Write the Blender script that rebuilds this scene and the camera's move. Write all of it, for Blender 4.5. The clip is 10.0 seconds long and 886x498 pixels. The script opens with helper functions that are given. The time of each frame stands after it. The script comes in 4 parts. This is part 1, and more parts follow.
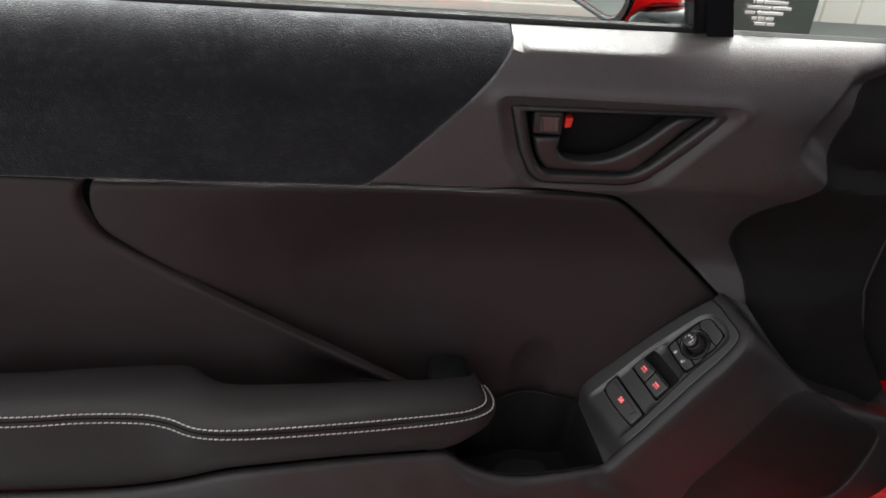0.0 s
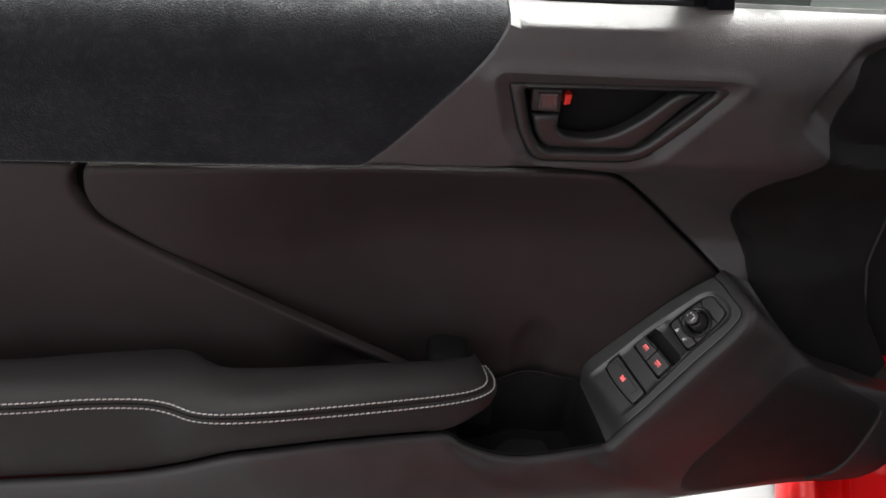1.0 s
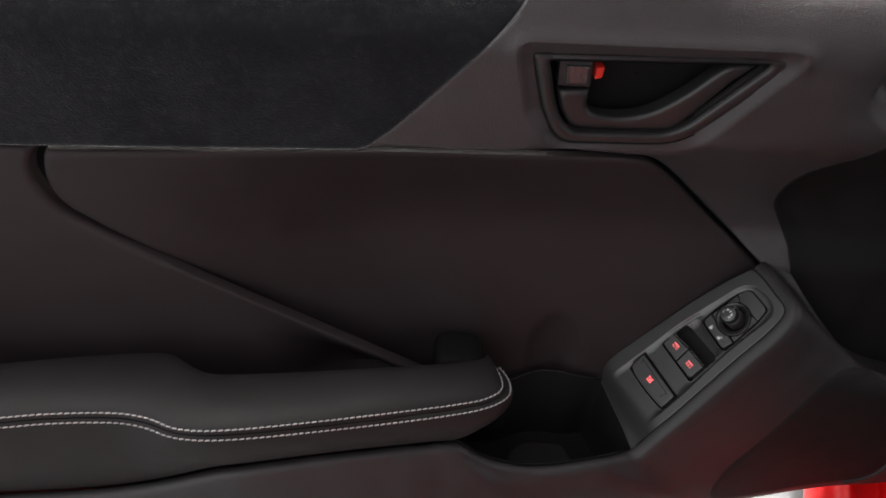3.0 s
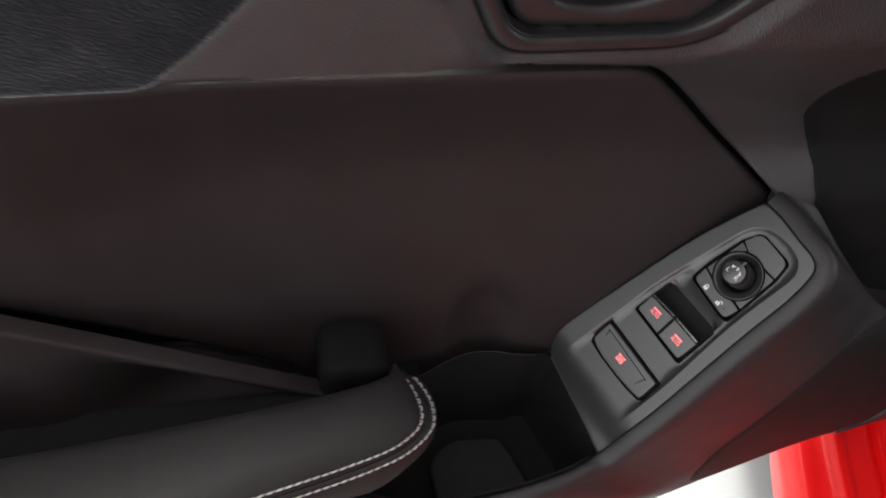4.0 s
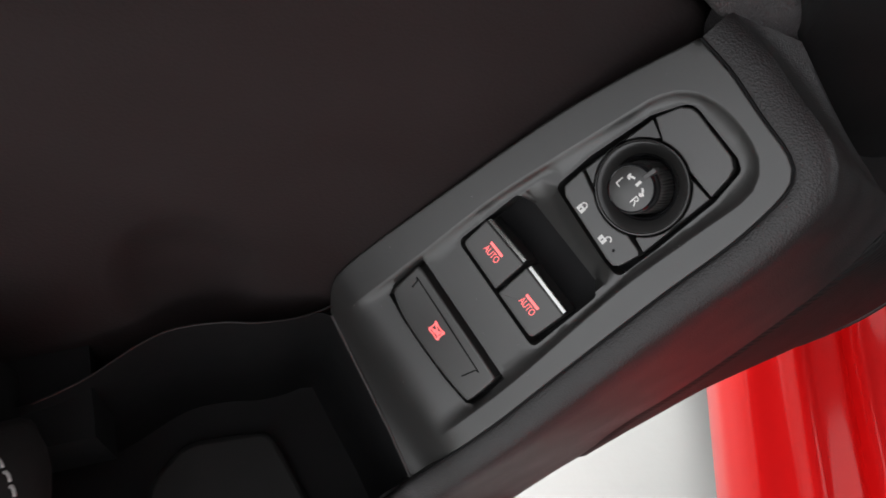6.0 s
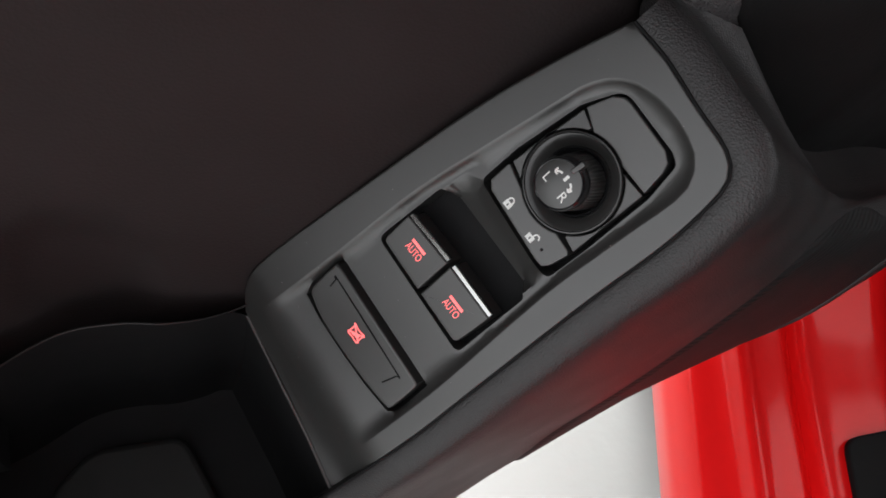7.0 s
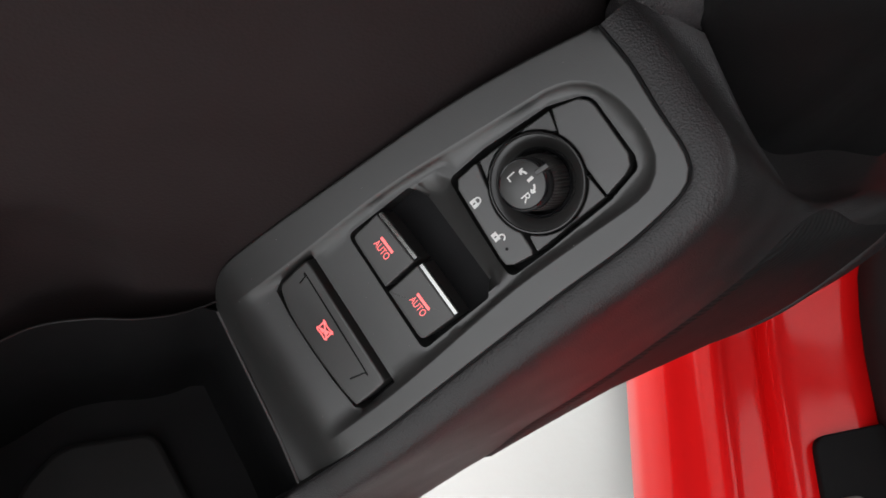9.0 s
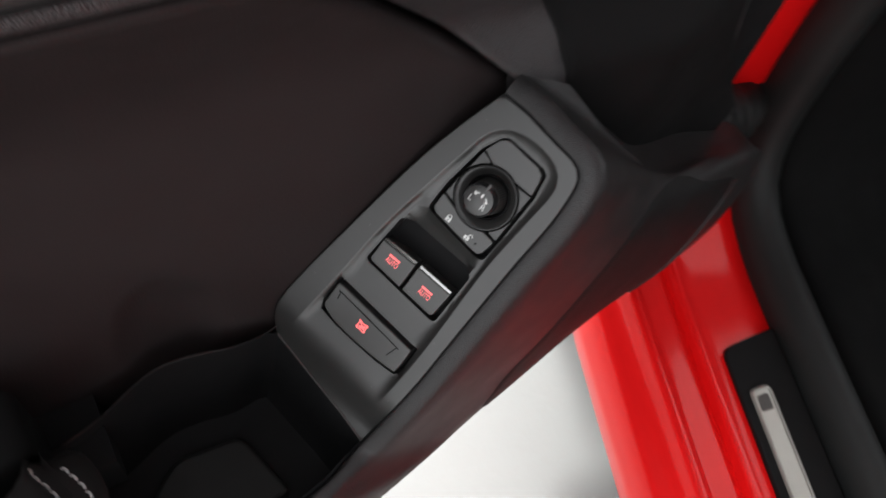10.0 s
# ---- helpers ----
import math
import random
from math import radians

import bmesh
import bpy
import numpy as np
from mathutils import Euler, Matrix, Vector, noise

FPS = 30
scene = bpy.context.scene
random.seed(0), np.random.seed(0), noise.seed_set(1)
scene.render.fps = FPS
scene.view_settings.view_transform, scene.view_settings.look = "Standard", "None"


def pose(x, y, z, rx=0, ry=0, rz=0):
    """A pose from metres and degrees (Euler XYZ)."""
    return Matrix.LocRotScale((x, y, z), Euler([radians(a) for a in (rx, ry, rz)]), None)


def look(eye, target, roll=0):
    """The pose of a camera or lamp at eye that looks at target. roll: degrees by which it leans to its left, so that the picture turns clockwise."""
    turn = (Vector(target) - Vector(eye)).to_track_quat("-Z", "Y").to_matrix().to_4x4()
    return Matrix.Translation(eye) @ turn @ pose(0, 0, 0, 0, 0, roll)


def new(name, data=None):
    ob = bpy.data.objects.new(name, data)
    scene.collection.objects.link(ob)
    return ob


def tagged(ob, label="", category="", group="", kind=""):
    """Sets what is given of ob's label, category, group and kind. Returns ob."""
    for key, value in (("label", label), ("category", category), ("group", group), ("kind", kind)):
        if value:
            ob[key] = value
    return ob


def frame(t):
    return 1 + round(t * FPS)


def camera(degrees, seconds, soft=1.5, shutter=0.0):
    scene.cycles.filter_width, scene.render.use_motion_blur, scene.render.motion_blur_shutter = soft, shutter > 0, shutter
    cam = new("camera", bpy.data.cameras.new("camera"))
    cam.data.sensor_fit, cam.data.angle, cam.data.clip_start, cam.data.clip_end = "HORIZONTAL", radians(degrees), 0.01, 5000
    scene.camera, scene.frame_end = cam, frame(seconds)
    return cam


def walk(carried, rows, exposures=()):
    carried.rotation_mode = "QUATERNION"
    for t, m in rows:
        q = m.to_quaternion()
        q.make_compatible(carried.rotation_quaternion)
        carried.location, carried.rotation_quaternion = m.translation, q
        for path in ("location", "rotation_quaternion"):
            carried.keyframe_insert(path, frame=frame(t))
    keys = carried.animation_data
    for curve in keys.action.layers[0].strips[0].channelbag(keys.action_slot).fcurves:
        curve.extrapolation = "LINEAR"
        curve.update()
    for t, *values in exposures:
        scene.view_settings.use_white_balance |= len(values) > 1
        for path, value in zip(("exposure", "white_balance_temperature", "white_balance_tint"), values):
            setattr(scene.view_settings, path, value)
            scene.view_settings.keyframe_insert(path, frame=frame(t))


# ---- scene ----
from mathutils import geometry
from mathutils.bvhtree import BVHTree

cam = camera(57.0, 10.0, soft=1.6, shutter=0.4)
PATH = [
    (0, (0.0308, -0.6254, 1.2062), (0.0589, -0.2013, 0.9428), 4.35),
    (0.5, (0.0324, -0.6208, 1.2042), (0.0611, -0.1990, 0.9372), 3.95),
    (1, (0.0324, -0.6189, 1.2032), (0.0607, -0.2017, 0.9292), 3.70),
    (1.5, (0.0346, -0.6180, 1.2028), (0.0620, -0.2013, 0.9278), 3.46),
    (2, (0.0333, -0.6167, 1.1997), (0.0592, -0.2009, 0.9233), 3.30),
    (3.3, (0.0230, -0.4618, 1.1541), (0.0592, -0.0707, 0.8448), 4.71),
    (3.5, (0.0224, -0.3991, 1.1351), (0.0735, -0.0259, 0.8064), 4.90),
    (4, (0.0519, -0.2743, 1.0806), (0.1464, 0.0542, 0.7156), 7.79),
    (4.5, (0.1459, -0.1900, 1.0231), (0.2088, 0.0865, 0.6112), 4.16),
    (5, (0.1712, -0.1294, 0.9813), (0.2511, 0.1023, 0.5455), 7.46),
    (5.5, (0.1978, -0.1058, 0.9430), (0.2894, 0.1163, 0.5045), 10.01),
    (6, (0.2169, -0.0882, 0.9187), (0.3216, 0.1267, 0.4796), 12.60),
    (7.5, (0.2373, -0.0790, 0.9022), (0.3717, 0.1196, 0.4634), 20.26),
    (8, (0.2366, -0.0788, 0.9017), (0.3730, 0.1201, 0.4637), 20.75),
    (8.5, (0.2374, -0.0795, 0.9018), (0.3742, 0.1182, 0.4634), 21.17),
    (9, (0.2399, -0.0818, 0.9068), (0.3763, 0.1154, 0.4681), 21.10),
    (9.5, (0.2325, -0.1015, 0.9445), (0.3644, 0.0956, 0.5043), 18.94),
    (9.8, (0.2015, -0.1237, 0.9845), (0.3523, 0.0748, 0.5510), 17.48),
    (10, (0.1721, -0.1354, 1.0173), (0.3514, 0.0600, 0.5934), 16.01),
]
EXPOSURES = [(0, 0.45), (2.2, 0.65), (3.3, 0.35), (3.6, 0.35), (4.1, 1.05), (4.5, 1.15), (5.0, 0.9), (5.5, 0.7), (6.2, 0.65), (7.5, 0.65), (10.0, 0.65)]
walk(cam, [(t, look(eye, target, roll)) for t, eye, target, roll in PATH], EXPOSURES)

# ---- light: bright overcast daylight, strongest from beyond the door's window ----
SUN_EL, SUN_AZ = 48.0, 14.0  # degrees; azimuth from +y towards +x
world = bpy.data.worlds.new("sky")
scene.world = world
world.use_nodes = True
wn = world.node_tree.nodes
sky = wn.new("ShaderNodeTexSky")
sky.sky_type = "NISHITA"
sky.sun_disc = False
sky.sun_elevation = radians(SUN_EL)
sky.sun_rotation = radians(SUN_AZ)
sky.dust_density = 4.0
wn["Background"].inputs["Strength"].default_value = 0.42
soft_sky = wn.new("ShaderNodeHueSaturation")
soft_sky.inputs["Saturation"].default_value = 0.08
world.node_tree.links.new(sky.outputs[0], soft_sky.inputs["Color"])
world.node_tree.links.new(soft_sky.outputs[0], wn["Background"].inputs["Color"])
sun = new("sun", bpy.data.lights.new("sun", "SUN"))
sun.data.energy, sun.data.angle, sun.data.color = 4.0, radians(8), (1.0, 0.985, 0.955)
se, sa = radians(SUN_EL), radians(SUN_AZ)
sun.matrix_world = look((math.cos(se) * math.sin(sa) * 5, math.cos(se) * math.cos(sa) * 5, math.sin(se) * 5), (0, 0, 0))


# ---- materials ----
def material(name, color, rough=0.5, metal=0.0, grain=0.0, grain_size=0.001, mottle=0.12, mottle_size=0.03, coat=0.0, sheen=0.0, spec=0.5, emit=0.0, kind="noise"):
    """A procedural surface: grain is the bump's height, in millimetres, at grain_size metres; mottle varies tone and gloss at mottle_size."""
    m = bpy.data.materials.new(name)
    m.use_nodes = True
    nt, b = m.node_tree, m.node_tree.nodes["Principled BSDF"]
    b.inputs["Metallic"].default_value = metal
    b.inputs["Specular IOR Level"].default_value = spec
    b.inputs["Coat Weight"].default_value = coat
    b.inputs["Coat Roughness"].default_value = 0.04
    b.inputs["Sheen Weight"].default_value = sheen
    b.inputs["Sheen Roughness"].default_value = 0.4
    b.inputs["Base Color"].default_value = (*color, 1)
    b.inputs["Roughness"].default_value = rough
    if emit:
        b.inputs["Emission Color"].default_value = (*color, 1)
        b.inputs["Emission Strength"].default_value = emit
    co = nt.nodes.new("ShaderNodeTexCoord")
    if mottle:
        tone = nt.nodes.new("ShaderNodeTexNoise")
        tone.inputs["Scale"].default_value, tone.inputs["Detail"].default_value = 1 / mottle_size, 5
        nt.links.new(co.outputs["Object"], tone.inputs["Vector"])
        ramp = nt.nodes.new("ShaderNodeMapRange")
        ramp.inputs["From Min"].default_value, ramp.inputs["From Max"].default_value = 0.3, 0.7
        ramp.inputs["To Min"].default_value, ramp.inputs["To Max"].default_value = 1 - mottle, 1 + mottle
        nt.links.new(tone.outputs["Fac"], ramp.inputs["Value"])
        mix = nt.nodes.new("ShaderNodeVectorMath")
        mix.operation = "SCALE"
        mix.inputs[0].default_value = color
        nt.links.new(ramp.outputs[0], mix.inputs["Scale"])
        nt.links.new(mix.outputs[0], b.inputs["Base Color"])
        gloss = nt.nodes.new("ShaderNodeMath")
        gloss.operation = "MULTIPLY"
        gloss.inputs[1].default_value = rough
        nt.links.new(ramp.outputs[0], gloss.inputs[0])
        nt.links.new(gloss.outputs[0], b.inputs["Roughness"])
    if grain:
        if kind == "cells":
            tex = nt.nodes.new("ShaderNodeTexVoronoi")
            tex.inputs["Scale"].default_value = 1 / grain_size
            out = tex.outputs["Distance"]
        else:
            tex = nt.nodes.new("ShaderNodeTexNoise")
            tex.inputs["Scale"].default_value, tex.inputs["Detail"].default_value = 1 / grain_size, 3
            out = tex.outputs["Fac"]
        nt.links.new(co.outputs["Object"], tex.inputs["Vector"])
        bump = nt.nodes.new("ShaderNodeBump")
        bump.inputs["Distance"].default_value, bump.inputs["Strength"].default_value = grain * 0.001, 1.0
        nt.links.new(out, bump.inputs["Height"])
        nt.links.new(bump.outputs["Normal"], b.inputs["Normal"])
    return m


def brushed_nap(m):
    """Hand-brushed patches: the nap lies this way and that, so its sheen comes and goes."""
    nt = m.node_tree
    co = next(n for n in nt.nodes if n.type == "TEX_COORD")
    bend = nt.nodes.new("ShaderNodeTexNoise")
    bend.inputs["Scale"].default_value, bend.inputs["Detail"].default_value, bend.inputs["Distortion"].default_value = 16.0, 6, 1.2
    nt.links.new(co.outputs["Object"], bend.inputs["Vector"])
    level = nt.nodes.new("ShaderNodeMapRange")
    level.inputs["From Min"].default_value, level.inputs["From Max"].default_value = 0.36, 0.64
    level.inputs["To Min"].default_value, level.inputs["To Max"].default_value = 0.5, 0.9
    nt.links.new(bend.outputs["Fac"], level.inputs["Value"])
    skin = nt.nodes["Principled BSDF"]
    nt.links.new(level.outputs[0], skin.inputs["Sheen Weight"])
    skin.inputs["Sheen Roughness"].default_value = 0.41
    skin.inputs["Sheen Tint"].default_value = (0.93, 0.95, 1.0, 1)


GRAIN = material("grained_grey_plastic", (0.0355, 0.0325, 0.0336), 0.40, grain=0.28, grain_size=0.0008, kind="cells")
LOWER = material("grained_dark_plastic", (0.021, 0.0193, 0.0198), 0.44, grain=0.17, grain_size=0.0007, kind="cells", spec=0.45)
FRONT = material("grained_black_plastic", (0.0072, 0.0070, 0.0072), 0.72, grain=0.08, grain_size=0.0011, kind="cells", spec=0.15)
SUEDE = material("black_suede", (0.0035, 0.0037, 0.0050), 0.95, grain=0.8, grain_size=0.0013, mottle=0.45, mottle_size=0.007, sheen=0.65, spec=0.15)
brushed_nap(SUEDE)
LEATHER = material("black_leatherette", (0.0245, 0.0190, 0.0192), 0.62, grain=0.09, grain_size=0.0012, kind="cells", mottle=0.08, spec=0.22)
ARM = material("armrest_leatherette", (0.0160, 0.0143, 0.0141), 0.62, grain=0.09, grain_size=0.0012, kind="cells", mottle=0.08, spec=0.28)
SWITCH = material("satin_switch_plastic", (0.027, 0.0262, 0.0254), 0.38, grain=0.03, grain_size=0.0006, mottle=0.06, mottle_size=0.01, spec=0.9)
BUTTON = material("satin_button_plastic", (0.038, 0.0370, 0.0362), 0.36, grain=0.02, grain_size=0.0005, mottle=0.05, mottle_size=0.01, spec=0.9)
COLLAR = material("semi_gloss_black_plastic", (0.024, 0.0235, 0.023), 0.22, mottle=0.05, mottle_size=0.01, spec=0.55)
INTERIOR = material("matt_black_interior_trim", (0.0045, 0.0046, 0.0046), 0.9, grain=0.1, grain_size=0.002, mottle=0.15, spec=0.12)
SURROUND = material("satin_dark_plastic", (0.017, 0.0165, 0.0168), 0.42, grain=0.04, grain_size=0.0008, mottle=0.08, mottle_size=0.02)
BLACK = material("matt_black_plastic", (0.005, 0.005, 0.0055), 0.75, spec=0.25, mottle=0.1)
GLOSS = material("gloss_black_plastic", (0.008, 0.008, 0.009), 0.12, mottle=0.05, mottle_size=0.02)
RUBBER = material("black_rubber", (0.010, 0.0108, 0.0107), 0.6, grain=0.05, grain_size=0.002, spec=0.3)
CHROME = material("chrome", (0.62, 0.62, 0.60), 0.2, metal=1.0, mottle=0.05)
RED = material("red_car_paint", (0.80, 0.006, 0.007), 0.5, mottle=0.03, mottle_size=0.1, coat=0.4, spec=0.1)
RED.node_tree.nodes["Principled BSDF"].inputs["Coat Roughness"].default_value = 0.12
RED_TAB = material("red_plastic", (0.65, 0.03, 0.02), 0.4, mottle=0.05, mottle_size=0.005)
RED_GLOW = material("red_backlit_legend", (1.0, 0.16, 0.16), 0.5, mottle=0, emit=0.75)
WHITE_INK = material("white_printed_legend", (0.80, 0.80, 0.78), 0.5, mottle=0.05, mottle_size=0.004)
THREAD = material("grey_white_thread", (0.43, 0.415, 0.405), 0.8, grain=0.1, grain_size=0.0006, mottle=0.2, mottle_size=0.002)
ALUMINIUM = material("brushed_aluminium", (0.34, 0.325, 0.295), 0.42, metal=0.6, mottle=0.06, mottle_size=0.02)
END_MARK = material("dark_brown_patch", (0.055, 0.047, 0.042), 0.5, mottle=0.1, mottle_size=0.005)
MAT = material("pocket_rubber_mat", (0.0072, 0.0074, 0.0072), 0.7, grain=0.05, grain_size=0.001)
FLOOR = material("pale_painted_concrete", (0.182, 0.190, 0.186), 0.55, grain=0.3, grain_size=0.02, mottle=0.05, mottle_size=0.25)
WALL = material("cream_ribbed_cladding", (0.84, 0.82, 0.76), 0.5, mottle=0.06, mottle_size=0.3)
CARPET = material("black_carpet", (0.010, 0.010, 0.010), 0.95, grain=1.0, grain_size=0.004, mottle=0.3, mottle_size=0.02)
DARK_GREEN = material("dark_green_board", (0.045, 0.055, 0.048), 0.5, mottle=0.1, mottle_size=0.2)
MESH = material("black_ribbed_mesh", (0.0062, 0.0058, 0.0060), 0.6, grain=0.5, grain_size=0.0018, kind="cells", mottle=0.05, spec=0.3)
mesh_nodes = MESH.node_tree
ribs = mesh_nodes.nodes.new("ShaderNodeTexWave")
ribs.bands_direction, ribs.inputs["Scale"].default_value = "Z", 2 * math.pi / (20 * 0.0026)
rib_bump = mesh_nodes.nodes.new("ShaderNodeBump")
rib_bump.inputs["Distance"].default_value = 0.00022
mesh_nodes.links.new(next(n for n in mesh_nodes.nodes if n.type == "TEX_COORD").outputs["Object"], ribs.inputs["Vector"])
mesh_nodes.links.new(ribs.outputs["Fac"], rib_bump.inputs["Height"])
mesh_nodes.links.new(rib_bump.outputs["Normal"], mesh_nodes.nodes["Principled BSDF"].inputs["Normal"])
MIRROR = material("mirror_glass", (0.9, 0.9, 0.9), 0.01, metal=1.0, mottle=0)


def pane_material():
    m = bpy.data.materials.new("window_glass")
    m.use_nodes = True
    b = m.node_tree.nodes["Principled BSDF"]
    b.inputs["Base Color"].default_value = (0.86, 0.93, 0.88, 1)
    b.inputs["Roughness"].default_value = 0.0
    b.inputs["Transmission Weight"].default_value = 1.0
    b.inputs["IOR"].default_value = 1.45
    return m


PANE = pane_material()


# ---- mesh helpers ----
def smooth(t):
    t = np.clip(t, 0.0, 1.0)
    return t * t * (3 - 2 * t)


def mesh_part(name, verts, faces, mat, parent=None, label="", auto=40):
    me = bpy.data.meshes.new(name)
    me.from_pydata([tuple(map(float, v)) for v in verts], [], [tuple(map(int, f)) for f in faces])
    bm = bmesh.new()
    bm.from_mesh(me)
    bmesh.ops.recalc_face_normals(bm, faces=bm.faces)
    for f in bm.faces:
        f.smooth = True
    for e in bm.edges:
        if len(e.link_faces) == 2 and e.calc_face_angle(0) > radians(auto):
            e.smooth = False
    for f in bm.faces:
        if len(f.verts) > 8:
            for e in f.edges:
                e.smooth = False
    bm.to_mesh(me)
    bm.free()
    me.materials.append(mat)
    ob = new(name, me)
    if parent:
        ob.parent = parent
    if label:
        ob["label"] = label
    return ob


def spline(ctrl, n, closed=False):
    """n points on a Catmull-Rom curve through ctrl, evenly spaced by length."""
    c = np.array(ctrl, float)
    c = np.vstack([c[-1], c, c[0], c[1]]) if closed else np.vstack([2 * c[0] - c[1], c, 2 * c[-1] - c[-2]])
    t = np.linspace(0, 1, 24, endpoint=False)[:, None]
    out = []
    for k in range(1, len(c) - 2):
        a, b, d, e = c[k - 1], c[k], c[k + 1], c[k + 2]
        out.append(0.5 * (2 * b + (d - a) * t + (2 * a - 5 * b + 4 * d - e) * t**2 + (3 * b - a - 3 * d + e) * t**3))
    p = np.vstack(out + ([out[0][:1]] if closed else [c[-2][None]]))
    run = np.r_[0, np.cumsum(np.linalg.norm(np.diff(p, axis=0), axis=1))]
    at = np.linspace(0, run[-1], n, endpoint=not closed)
    return np.stack([np.interp(at, run, p[:, k]) for k in range(p.shape[1])], 1)


def rounded(corners, n=6):
    """A closed outline with rounded corners: corners are (x, y, radius)."""
    out, m = [], len(corners)
    for k in range(m):
        p, a, b = (np.array(corners[j % m][:2], float) for j in (k, k - 1, k + 1))
        r, da, db = corners[k][2], a - p, b - p
        la, lb = np.linalg.norm(da), np.linalg.norm(db)
        da, db = da / la, db / lb
        half = math.acos(np.clip(da @ db, -1, 1)) / 2
        cut = min(r / max(math.tan(half), 1e-3), 0.48 * la, 0.48 * lb)
        if cut < 1e-6 or half > 1.56:
            out.append(p)
            continue
        for s in np.linspace(0, 1, n):
            out.append((1 - s) ** 2 * (p + da * cut) + 2 * s * (1 - s) * p + s**2 * (p + db * cut))
    return np.array(out)


def densify(outline, step):
    out = []
    for a, b in zip(outline, np.roll(outline, -1, axis=0)):
        k = max(1, int(np.ceil(np.linalg.norm(b - a) / step)))
        out += [a + (b - a) * j / k for j in range(k)]
    return np.array(out)


def distance(points, outline):
    """Distance of each point to a closed outline."""
    best = np.full(len(points), 1e9)
    for a, b in zip(outline, np.roll(outline, -1, axis=0)):
        ab = b - a
        t = np.clip(((points - a) @ ab) / (ab @ ab + 1e-18), 0, 1)
        best = np.minimum(best, np.linalg.norm(points - a - t[:, None] * ab, axis=1))
    return best


def inside(points, outline):
    x, y = points.T
    hit = np.zeros(len(points), bool)
    for (x0, y0), (x1, y1) in zip(outline, np.roll(outline, -1, axis=0)):
        if y0 != y1:
            hit ^= ((y0 > y) != (y1 > y)) & (x < (x1 - x0) * (y - y0) / (y1 - y0) + x0)
    return hit


def area(outline):
    x, y = outline.T
    return 0.5 * float(np.sum(x * np.roll(y, -1) - y * np.roll(x, -1)))


def sheet(outline, step, height, place, back, holes=(), marks=(), rings=(0.0008, 0.002, 0.004, 0.007)):
    """A shaped sheet: a triangulated outline with holes. height(p, d) gives each point's height from its place in the plane and its
    distance to the rim; place(p, h) lays it in the world. back: how far the skirt goes down at the rims. marks: outlines with closer points."""
    loops = [densify(np.array(o, float), step) for o in (outline, *holes)]
    loops = [o if (area(o) > 0) == (k == 0) else o[::-1] for k, o in enumerate(loops)]
    edges, pts = [], []
    for o in loops:
        s = len(pts)
        pts += list(o)
        edges += [(s + j, s + (j + 1) % len(o)) for j in range(len(o))]
    rim = len(pts)
    lo, hi = loops[0].min(0), loops[0].max(0)
    gx, gy = np.meshgrid(np.arange(lo[0], hi[0], step), np.arange(lo[1], hi[1], step * 0.87))
    gx = gx + (np.arange(gx.shape[0]) % 2)[:, None] * step * 0.5
    inner = np.stack([gx.ravel(), gy.ravel()], 1)
    keep = np.ones(len(inner), bool)
    extra = []
    for o in loops:
        nrm = np.roll(o, -1, axis=0) - np.roll(o, 1, axis=0)
        nrm = np.stack([-nrm[:, 1], nrm[:, 0]], 1) / (np.linalg.norm(nrm, axis=1)[:, None] + 1e-12)
        for r in rings:
            q = o + nrm * r
            extra.append(q[distance(q, o) > 0.9 * r])
        keep &= distance(inner, o) > rings[-1] + 0.5 * step
    for o, offs in marks:
        o = np.array(o, float)
        extra = [q if k < len(rings) else q[distance(q, o) > max(map(abs, offs)) + 0.1 * step] for k, q in enumerate(extra)]
    for o, offs in marks:
        o = densify(np.array(o, float), step * 0.6)
        nrm = np.roll(o, -1, axis=0) - np.roll(o, 1, axis=0)
        nrm = np.stack([-nrm[:, 1], nrm[:, 0]], 1) / (np.linalg.norm(nrm, axis=1)[:, None] + 1e-12)
        keep &= distance(inner, o) > max(map(abs, offs)) + 0.4 * step
        extra += [o + nrm * r for r in offs]
    inner = np.vstack([inner[keep], *extra])
    ok = inside(inner, loops[0])
    for o in loops[1:]:
        ok &= ~inside(inner, o)
    inner = inner[ok]
    far = np.min([distance(inner, o) for o in loops], axis=0)
    inner = inner[far > rings[0] * 0.7]
    every = np.vstack([np.array(pts), inner])
    vs, _, fs, orig, _, _ = geometry.delaunay_2d_cdt([Vector(p) for p in every], edges, [], 1, 1e-7)
    vs = np.array([tuple(v) for v in vs])
    mid = np.array([vs[list(f)].mean(0) for f in fs])
    good = inside(mid, loops[0])
    for o in loops[1:]:
        good &= ~inside(mid, o)
    fs = [tuple(f) for f, g in zip(fs, good) if g]
    d = np.min([distance(vs, o) for o in loops], axis=0)
    h = height(vs, d)
    top = [place(p, q) for p, q in zip(vs, h)]
    low = [place(p, q - back) for p, q in zip(vs, h)]
    count = {}
    for f in fs:
        for a, b in ((f[0], f[1]), (f[1], f[2]), (f[2], f[0])):
            count[(a, b)] = 1
    n = len(top)
    walls = [(a, a + n, b + n, b) for a, b in count if (b, a) not in count]
    return top + low, fs + walls + [(c + n, b + n, a + n) for a, b, c in fs]


def roll_off(d, r):
    """How far a rim of radius r has dropped at distance d from the edge."""
    t = np.clip(1 - d / r, 0, 1)
    return r * (1 - np.sqrt(1 - t * t * 0.98))


